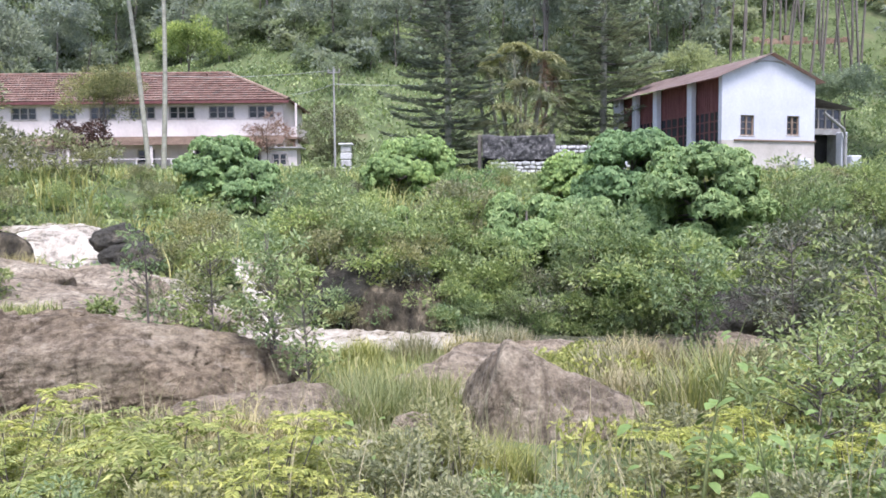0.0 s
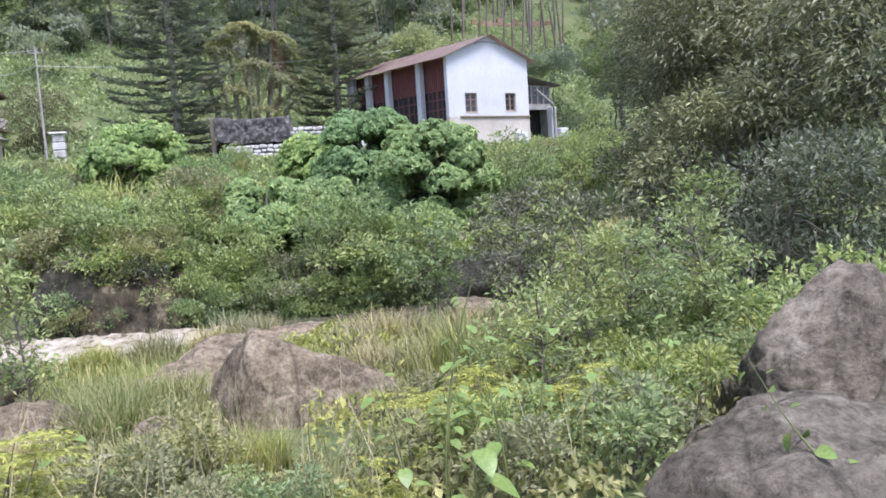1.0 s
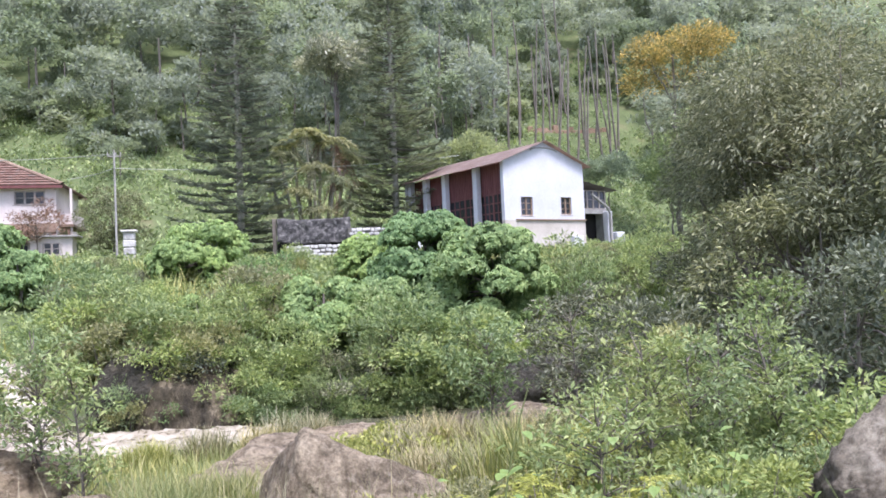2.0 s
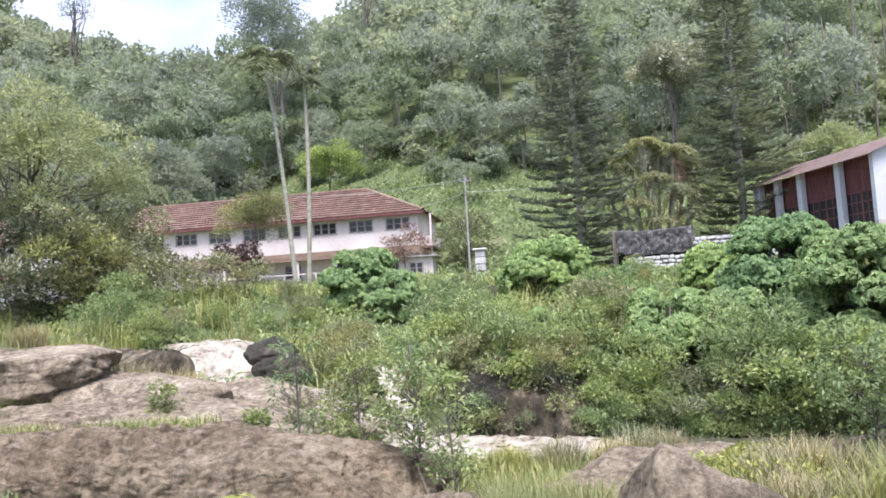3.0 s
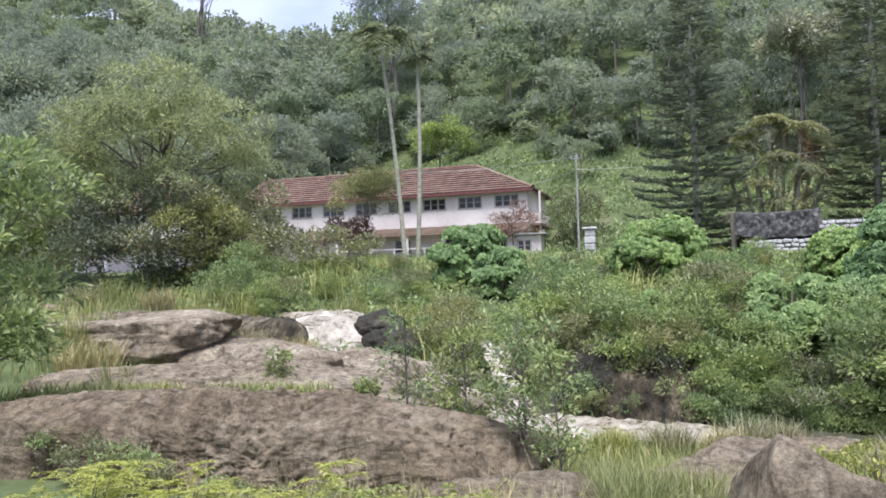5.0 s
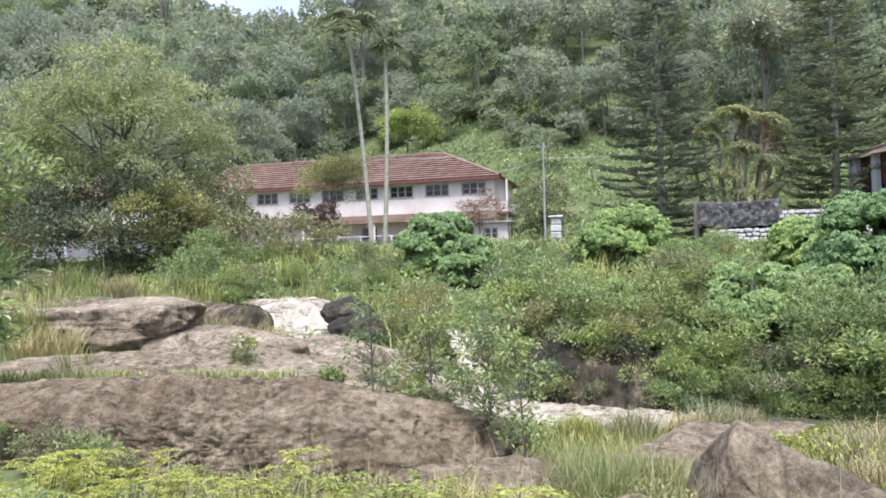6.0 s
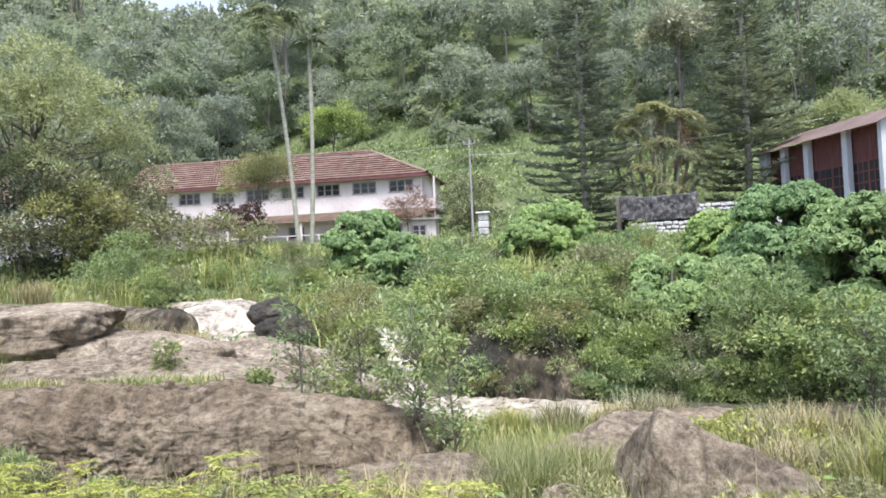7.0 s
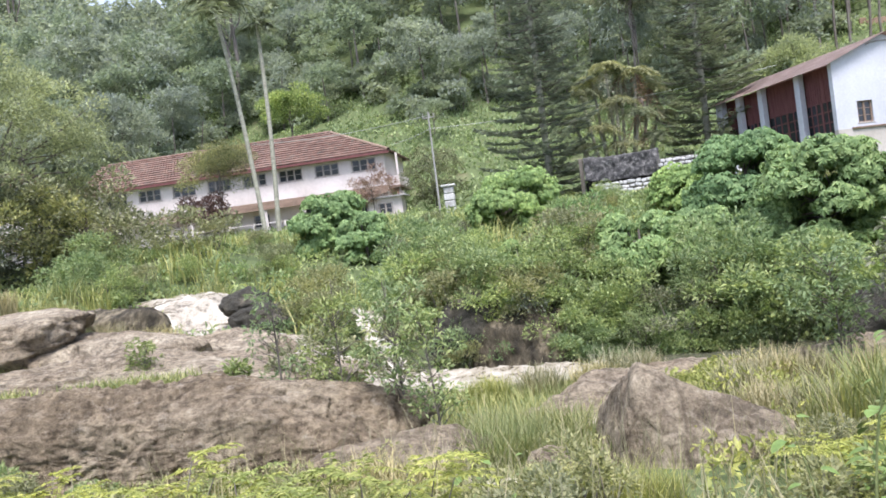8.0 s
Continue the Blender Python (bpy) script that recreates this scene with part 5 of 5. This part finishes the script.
stone_courses(upper_wall, 7.0, 12.2, 49.0, 5.5, 6)

rng = np.random.default_rng(92)
bm = bmesh.new()
for k in range(16):
    box(bm, (k * 0.75, 0, -1.5), (k * 0.75 + 0.752, 0.5, 0.9 + rng.uniform(-0.35, 0.4)), 0.03)
ruin = part("ruined_wall", bm, M["mud"])
ruin.matrix_basis = pose(37.5, 93.4, float(ground_z(43, 93.6)) + 0.3, 0, 0, 4)
tagged(ruin, "broken brown earth wall high on the slope", "wall")

gp = tagged(new("gate_post", raw_mesh("gate_post", *tube([(0, 0, -0.2), (0, 0, 1.9)], [0.13, 0.12], 8), M["white"])), "white painted post beside the stone wall", "post")
gp.location = (11.2, 47.3, float(ground_z(10.6, 47.3)) + 0.6)


# ---- growth on the near bank ----
def feathery(name, seed, h, r, n, label):
    rng = np.random.default_rng(seed)
    t = empty(name, pose(0, 0, -50), label, "shrub", "streamside shrubs")
    st, lv = [], []
    for i in range(n):
        a, d = rng.uniform(0, 6.28), r * rng.uniform(0.1, 1) ** 0.6
        tip = np.array([math.cos(a) * d, math.sin(a) * d, h * rng.uniform(0.55, 1.0) * (1 - 0.25 * (d / r) ** 2)])
        st.append(limb(rng, (rng.normal(0, 0.05), rng.normal(0, 0.05), -0.1), tip, 0.008, 0.004, 5, 0.08, 4))
        lv.append(fronds(rng, 5, 0.30, 0.34, 0.35, (0.05, 0.6), 13, 0.05, tip, 0.003))
        lv.append(fronds(rng, 3, 0.24, 0.34, 0.35, (0.0, 0.5), 10, 0.046, tip * 0.72, 0.003))
    tagged(raw("woody_stem", *merged(st), M["bark"], t), kind="stuff")
    raw("fronds", *merged(lv), M["lime"], t)
    return t


def weed(name, seed, h, label, leaf=0.15):
    rng = np.random.default_rng(seed)
    t = empty(name, pose(0, 0, -50), label, "plant", "tall weeds")
    s = np.linspace(0, 1, 10)
    p = np.stack([0.15 * h * s ** 2, 0.06 * h * np.sin(3 * s), h * s], 1)
    raw("stem", *tube(p, 0.009 * (1.15 - s), 6), M["stalk"], t, True)
    for k in range(int(9 * h)):
        u = 0.25 + 0.75 * (k + 0.5) / (9 * h)
        q = np.array([np.interp(u, s, p[:, c]) for c in range(3)])
        a = k * 2.4 + rng.normal(0, 0.3)
        d = np.array([math.cos(a), math.sin(a), rng.uniform(-0.3, 0.3)])
        L = leaf * rng.uniform(0.7, 1.2) * (1.15 - 0.5 * u)
        side = np.array([-math.sin(a), math.cos(a), 0])
        b0 = q + d * 0.06
        tt = np.linspace(0, 1, 6)
        wd = L * 0.42 * np.sin(np.clip(tt * 0.9 + 0.12, 0, 1) * np.pi) ** 0.7
        mid = b0 + d * (L * tt)[:, None] - np.array([0, 0, 1]) * (L * 0.45 * tt ** 2)[:, None]
        V = np.concatenate([mid - side * wd[:, None] + np.array([0, 0, 0.15]) * wd[:, None], mid, mid + side * wd[:, None] + np.array([0, 0, 0.15]) * wd[:, None]])
        j = np.arange(5)
        F = np.concatenate([np.stack([j, j + 1, j + 7, j + 6], 1), np.stack([j + 6, j + 7, j + 13, j + 12], 1)])
        raw("leaf", V, F, M["weedleaf"], t, True)
    return t


LIME = [feathery("feathery_shrub", 111, 0.75, 0.55, 9, "feathery yellow-green shrub on the near bank"), feathery("feathery_shrub", 112, 0.95, 0.5, 9, "feathery yellow-green shrub on the near bank")]
NEAR = [
    shrub_kind("streamside_shrub", 92, 0.5, 0.8, 16, 3600, 0.055, "olive", "small-leaved green shrub on the near bank", 0.5, "streamside shrubs", 14, lo=0.25, hi=0.42),
    shrub_kind("streamside_shrub", 93, 0.55, 0.95, 16, 3200, 0.06, "bank", "bushy green shrub on the near bank", 0.5, "streamside shrubs", 14, lo=0.25, hi=0.42),
    shrub_kind("streamside_shrub", 95, 0.6, 1.05, 16, 2800, 0.065, "fresh", "fresh green bushy shrub on the near bank", 0.5, "streamside shrubs", 14, lo=0.25, hi=0.42),
]
for x, y, k, s in ((-2.35, 5.0, 0, 1.3), (-1.75, 5.2, 0, 1.35), (-1.2, 4.9, 1, 1.1), (-2.9, 5.2, 1, 1.2), (-4.1, 6.2, 0, 1.0), (-5.5, 5.6, 1, 1.15), (-5.9, 6.0, 0, 1.1), (-6.6, 7.4, 0, 1.1), (-5.2, 6.9, 1, 0.9), (-3.5, 5.3, 0, 1.1), (-0.7, 4.4, 0, 0.8), (-4.4, 5.6, 1, 1.0), (-5.1, 5.7, 0, 1.2),
                   (2.2, 6.2, 0, 1.1), (2.7, 6.5, 1, 1.0), (3.2, 6.1, 0, 1.1), (1.75, 5.4, 0, 0.75), (3.7, 7.2, 1, 1.2), (2.9, 5.2, 1, 0.9), (4.3, 8.2, 0, 1.3), (5.0, 8.8, 1, 1.3), (1.0, 4.4, 0, 0.7)):
    put(LIME[k], x, y, s)
for x, y, k, s in ((-1.5, 4.3, 0, 0.8), (-2.3, 4.2, 1, 0.7), (-1.0, 4.2, 1, 0.6), (-3.1, 7.6, 0, 0.6), (-4.2, 7.9, 1, 0.55), (-5.4, 7.4, 0, 0.6), (-0.35, 5.3, 0, 0.9), (0.2, 5.4, 1, 0.65), (0.75, 5.3, 0, 0.6), (1.4, 5.5, 1, 0.6), (-0.9, 5.8, 0, 0.8), (0.0, 4.5, 0, 0.7), (0.6, 4.6, 1, 0.7), (1.5, 4.9, 0, 0.9), (2.2, 4.9, 1, 1.0), (2.6, 4.2, 1, 0.9), (1.9, 4.1, 0, 0.8), (3.0, 4.5, 0, 0.9),
                   (3.4, 5.4, 1, 1.0), (4.0, 6.2, 2, 1.0), (4.6, 7.0, 2, 1.1), (3.2, 7.4, 2, 1.0), (5.4, 7.6, 1, 1.2), (6.2, 8.6, 1, 1.4), (5.6, 9.8, 2, 1.4), (4.6, 10.2, 0, 1.2), (6.6, 10.2, 1, 1.5), (2.3, 7.4, 0, 0.8), (-3.9, 4.8, 0, 0.9), (-4.9, 5.0, 1, 0.9), (6.4, 6.6, 1, 1.5), (7.6, 7.4, 1, 1.7), (-7.0, 7.9, 1, 0.9), (-7.7, 8.2, 0, 0.9), (-6.4, 7.9, 0, 0.8), (-8.5, 8.6, 1, 0.9), (-9.3, 9.0, 0, 0.9), (-5.6, 8.2, 1, 0.6), (-4.6, 4.4, 0, 0.8), (-3.2, 4.0, 1, 0.7)):
    put(NEAR[k], x, y, s)
for k, (x, y) in zip(LIME + NEAR, ((-3.0, 4.5), (2.4, 5.6), (-0.1, 6.1), (5.0, 6.2), (3.9, 5.3))):
    k.matrix_basis = rest(x, y, -0.1)
WEEDS = [weed("tall_weed", 121, 1.5, "tall weed with heart-shaped leaves", 0.10), weed("tall_weed", 122, 1.15, "weed with broad pointed leaves", 0.11), weed("tall_weed", 123, 0.8, "young weed with large round leaves", 0.19)]
for x, y, k, s in ((1.45, 4.25, 0, 1.05), (1.15, 4.15, 1, 1.0), (1.75, 4.0, 1, 1.1), (1.5, 3.75, 2, 1.0), (2.1, 4.4, 0, 0.95), (2.5, 4.3, 1, 0.9), (-0.55, 6.3, 1, 0.7), (3.3, 4.9, 1, 1.0)):
    put(WEEDS[k], x, y, s)
for k, (x, y) in zip(WEEDS, ((1.6, 4.6), (2.95, 4.2), (-1.0, 6.4))):
    k.matrix_basis = rest(x, y, -0.05)

def sapling(x, y, h, r, mat, leaf, seed, label):
    """A thin leader with short side twigs and leaves nearly down to its foot."""
    rng = np.random.default_rng(seed)
    t = empty("sapling", Matrix.Translation((x, y, float(ground_z(x, y)) + (0.5 if h < 1 else 0.05))), label, "tree", "saplings")
    bend = np.array([rng.normal(0, 0.06), rng.normal(0, 0.06), 0]) * h
    spine = lambda u: np.array([0, 0, h * u]) + bend * u * u
    ws = [tube([spine(u) for u in np.linspace(-0.06, 1, 9)], np.linspace(0.026, 0.006, 9) * (0.6 + 0.2 * h), 6)]
    blobs = []
    for k in range(int(20 + 34 * r)):
        u = rng.uniform(0.14, 1.0)
        reach = r * (0.35 + 0.75 * math.sin(min(1, u * 1.05) * 2.6)) * rng.uniform(0.3, 1.1)
        a = rng.uniform(0, 6.28)
        tip = spine(u) + np.array([math.cos(a) * reach, math.sin(a) * reach, reach * rng.uniform(0.0, 0.7)])
        ws.append(limb(rng, spine(max(0.05, u - 0.08)), tip, 0.009, 0.003, 5, 0.06, 4))
        blobs.append((*tip, rng.uniform(0.10, 0.2) * (0.7 + 0.5 * r)))
    tagged(raw("trunk", *merged(ws), M["bark"], t, True), kind="stuff")
    raw("crown", *crown_leaves(rng, np.array(blobs), 1500, leaf, 0.42, 0.35), M[mat], t)


for x, y, h, r, mt, lf, sd, lab in ((-4.35, 11.2, 2.45, 0.36, "bank", 0.085, 301, "slender green sapling among rocks"), (-3.4, 11.2, 2.05, 0.58, "fresh", 0.085, 302, "bushy yellow-green sapling among rocks"),
                                    (-2.35, 10.6, 2.35, 0.5, "bank", 0.09, 303, "slender green sapling among rocks"), (-1.75, 9.8, 1.9, 0.42, "bank", 0.085, 304, "dark leafy sapling among rocks"),
                                    (-2.9, 12.4, 1.9, 0.5, "olive", 0.10, 305, "leafy sapling by the cascade"), (-3.9, 11.9, 1.7, 0.5, "olive", 0.09, 311, "leafy sapling leaning over the rapids"),
                                    (4.6, 13.8, 2.0, 0.7, "bank", 0.11, 306, "bushy sapling by the pool"), (5.8, 12.6, 2.3, 0.85, "grey", 0.11, 307, "bushy grey-green sapling by the pool"),
                                    (-7.6, 13.0, 0.7, 0.22, "fresh", 0.09, 308, "small yellow-green plant on the slab"), (-5.4, 11.9, 0.75, 0.22, "fresh", 0.09, 309, "small yellow-green plant on the slab"),
                                    (-4.9, 13.2, 1.4, 0.4, "olive", 0.10, 310, "leafy sapling by the waterfall"),
                                    (3.5, 6.6, 1.35, 0.45, "fresh", 0.075, 312, "twiggy yellow-green shrub on the near bank"), (4.1, 7.1, 1.75, 0.5, "fresh", 0.08, 313, "tall twiggy yellow-green shrub on the near bank"),
                                    (4.7, 7.3, 1.7, 0.5, "bank", 0.08, 314, "tall twiggy green shrub on the near bank"), (5.3, 7.7, 1.9, 0.55, "fresh", 0.08, 315, "tall twiggy yellow-green shrub on the near bank"),
                                    (5.9, 7.4, 1.9, 0.55, "bank", 0.085, 316, "tall twiggy green shrub beside the boulder"), (3.0, 6.0, 1.2, 0.4, "bank", 0.07, 317, "twiggy green shrub on the near bank"),
                                    (6.4, 8.2, 2.3, 0.6, "fresh", 0.085, 318, "tall twiggy yellow-green shrub behind the boulder"), (4.9, 8.6, 1.8, 0.6, "olive", 0.085, 319, "tall olive shrub on the near bank")):
    sapling(x, y, h, r, mt, lf, sd, lab)


copy_thing(WEEDS[1], Matrix.Translation((2.95, 2.55, 1.75)) @ Matrix.Rotation(radians(-38), 4, "Y") @ Matrix.Rotation(radians(-25), 4, "X") @ Matrix.Scale(0.75, 4))


def grass(name, n, xr, yr, h, mat, label, seed, width=0.02, keep=None):
    rng = np.random.default_rng(seed)
    x, y = rng.uniform(*xr, n), rng.uniform(*yr, n)
    if keep is not None:
        k = keep(x, y)
        x, y = x[k], y[k]
    return tagged(raw(name, *blades(rng, x, y, ground_z(x, y) - 0.03, h, width), M[mat]), label, "grass", kind="stuff")


def blades(rng, x, y, z, h, width):
    n = len(x)
    P = np.stack([x, y, z], 1)
    L = h * rng.uniform(0.5, 1.3, n)
    a = rng.uniform(0, 6.28, n)
    b = np.stack([np.cos(a), np.sin(a), np.zeros(n)], 1)
    s = np.stack([-np.sin(a), np.cos(a), np.zeros(n)], 1) * width
    bend = (L * rng.uniform(0.1, 0.7, n))[:, None]
    up = np.array([0, 0, 1.0])
    p1 = P + up * (0.55 * L)[:, None] + b * bend * 0.25
    p2 = P + up * (0.95 * L)[:, None] + b * bend
    V = np.stack([P - s, P + s, p1 + s * 0.8, p1 - s * 0.8, p2 + s * 0.1, p2 - s * 0.1], 1).reshape(-1, 3)
    o = np.arange(n)[:, None] * 6
    return V, np.concatenate([o + np.array([[0, 1, 2, 3]]), o + np.array([[3, 2, 4, 5]])])


def tuft_kind(name, seed, r, h, n, mat, label, width=0.01):
    rng = np.random.default_rng(seed)
    a, d = rng.uniform(0, 6.28, n), r * np.sqrt(rng.uniform(0, 1, n))
    V, F = blades(rng, np.cos(a) * d, np.sin(a) * d, np.full(n, -0.05) - 0.1 * d, h, width)
    return tagged(raw(name, V, F, M[mat]), label, "grass", "grass tufts")


grass("meadow_grass", 22000, (-6, 7), (5.5, 17), 0.3, "grass", "fresh green grass among the rocks", 101, 0.010, keep=lambda x, y: ~((x > -0.1) & (x < 2.1) & (y > 6.2) & (y < 8.6)))
grass("dry_grass", 9000, (-16, 7), (8, 21), 0.33, "straw", "tufts of pale dry grass among rocks", 102, 0.010, keep=lambda x, y: vnoise(x, y, 1.6, 4) > 0.25)
grass("upper_grass", 15000, (-26, -8), (10, 26), 0.42, "grass", "green grass round the upper slabs", 104, 0.012, keep=lambda x, y: ~((x > -12.5) & (y > 17.5)) & (vnoise(x, y, 2.0, 3) > -0.3))
grass("dry_stalks", 1500, (-5, 5), (4.0, 9.5), 0.75, "straw", "thin dry stalks standing among the weeds", 105, 0.004, keep=lambda x, y: ~((x > 2.6) & (y < 5.4)))
grass("bank_grass", 16000, (-22, 20), (21.5, 40), 1.0, "grass", "long grass hanging on the bank", 103, 0.025, keep=lambda x, y: vnoise(x, y, 2.4, 6) > 0.3)
TUFT = [tuft_kind("grass_tuft", 131, 0.45, 0.55, 1100, "grass", "thick tuft of fresh green grass among rocks", 0.0065), tuft_kind("grass_tuft", 132, 0.4, 0.55, 500, "straw", "tuft of yellowish dry grass"), tuft_kind("reed_tuft", 133, 0.35, 0.95, 130, "grass", "sparse tuft of tall yellowish reeds", 0.010)]
for x, y, k, s in ((-0.75, 9.3, 0, 1.0), (-0.35, 9.7, 0, 1.0), (-1.1, 9.9, 0, 0.9), (-0.3, 8.8, 0, 0.7), (1.0, 15.6, 1, 1.2), (1.5, 15.9, 1, 1.0), (3.2, 13.2, 1, 1.1), (3.9, 12.6, 1, 1.1), (2.6, 12.4, 1, 1.0), (4.7, 11.8, 1, 1.1), (-0.6, 15.0, 1, 1.0), (-1.6, 14.6, 0, 0.9),
                   (3.1, 8.7, 2, 0.9), (2.8, 9.1, 2, 0.8), (3.5, 9.4, 2, 0.9), (2.4, 10.4, 1, 1.0), (3.0, 10.2, 1, 1.0), (-10.2, 11.6, 2, 0.8), (-9.6, 11.0, 1, 1.3), (-10.9, 12.4, 2, 0.9), (-8.0, 11.6, 1, 0.9), (-7.0, 11.7, 1, 0.9), (-9.0, 11.5, 0, 0.8), (-6.2, 11.7, 0, 0.8), (-7.6, 11.5, 0, 0.8), (-5.6, 11.8, 1, 0.8), (-16.3, 18.2, 2, 0.9), (-14.8, 18.6, 1, 1.2), (-15.6, 14.4, 2, 0.8), (-17.2, 18.4, 1, 1.3), (-13.4, 18.8, 0, 1.0), (-18.0, 17.0, 2, 1.0), (-16.8, 14.0, 1, 1.1), (-12.5, 13.4, 1, 1.4), (-13.5, 14.0, 2, 0.9),
                   (-14.5, 22.5, 2, 1.2), (-16, 22.8, 2, 1.4), (-17.5, 22.8, 2, 1.3), (-19, 22, 2, 1.5), (-12.0, 25.8, 2, 1.2), (-10.4, 25.5, 0, 1.5), (-11.3, 17.8, 1, 1.2), (-9.7, 17.4, 1, 1.0), (-13.0, 18.4, 1, 1.3), (0.1, 6.9, 0, 0.8), (0.5, 6.6, 0, 0.7), (-0.4, 6.7, 0, 0.7), (-4.4, 8.0, 1, 0.7), (-1.6, 7.6, 1, 0.9), (-2.3, 7.9, 1, 0.9)):
    copy_thing(TUFT[k], rest(x, y, 0.0, brng.uniform(0, 6.28), s * brng.uniform(0.9, 1.15)))
for k, (x, y) in zip(TUFT, ((-0.9, 8.9), (0.4, 14.9), (3.3, 8.4))):
    k.matrix_basis = rest(x, y, 0.0)

# grass in the gap between the outcrop and the slab behind it
grng = np.random.default_rng(140)
gx = grng.uniform(-11.8, -5.9, 5200)
gy = 11.35 + (gx + 8.7) * 0.105 + grng.uniform(-0.62, 0.62, 5200)
k = vnoise(gx, gy, 0.7, 9) > -0.25
gx, gy = gx[k], gy[k]
tagged(raw("gap_grass", *blades(grng, gx, gy, np.full(len(gx), 1.42), 0.42, 0.022), M["grass"]), "yellow-green grass strip between granite slabs", "grass", kind="stuff")
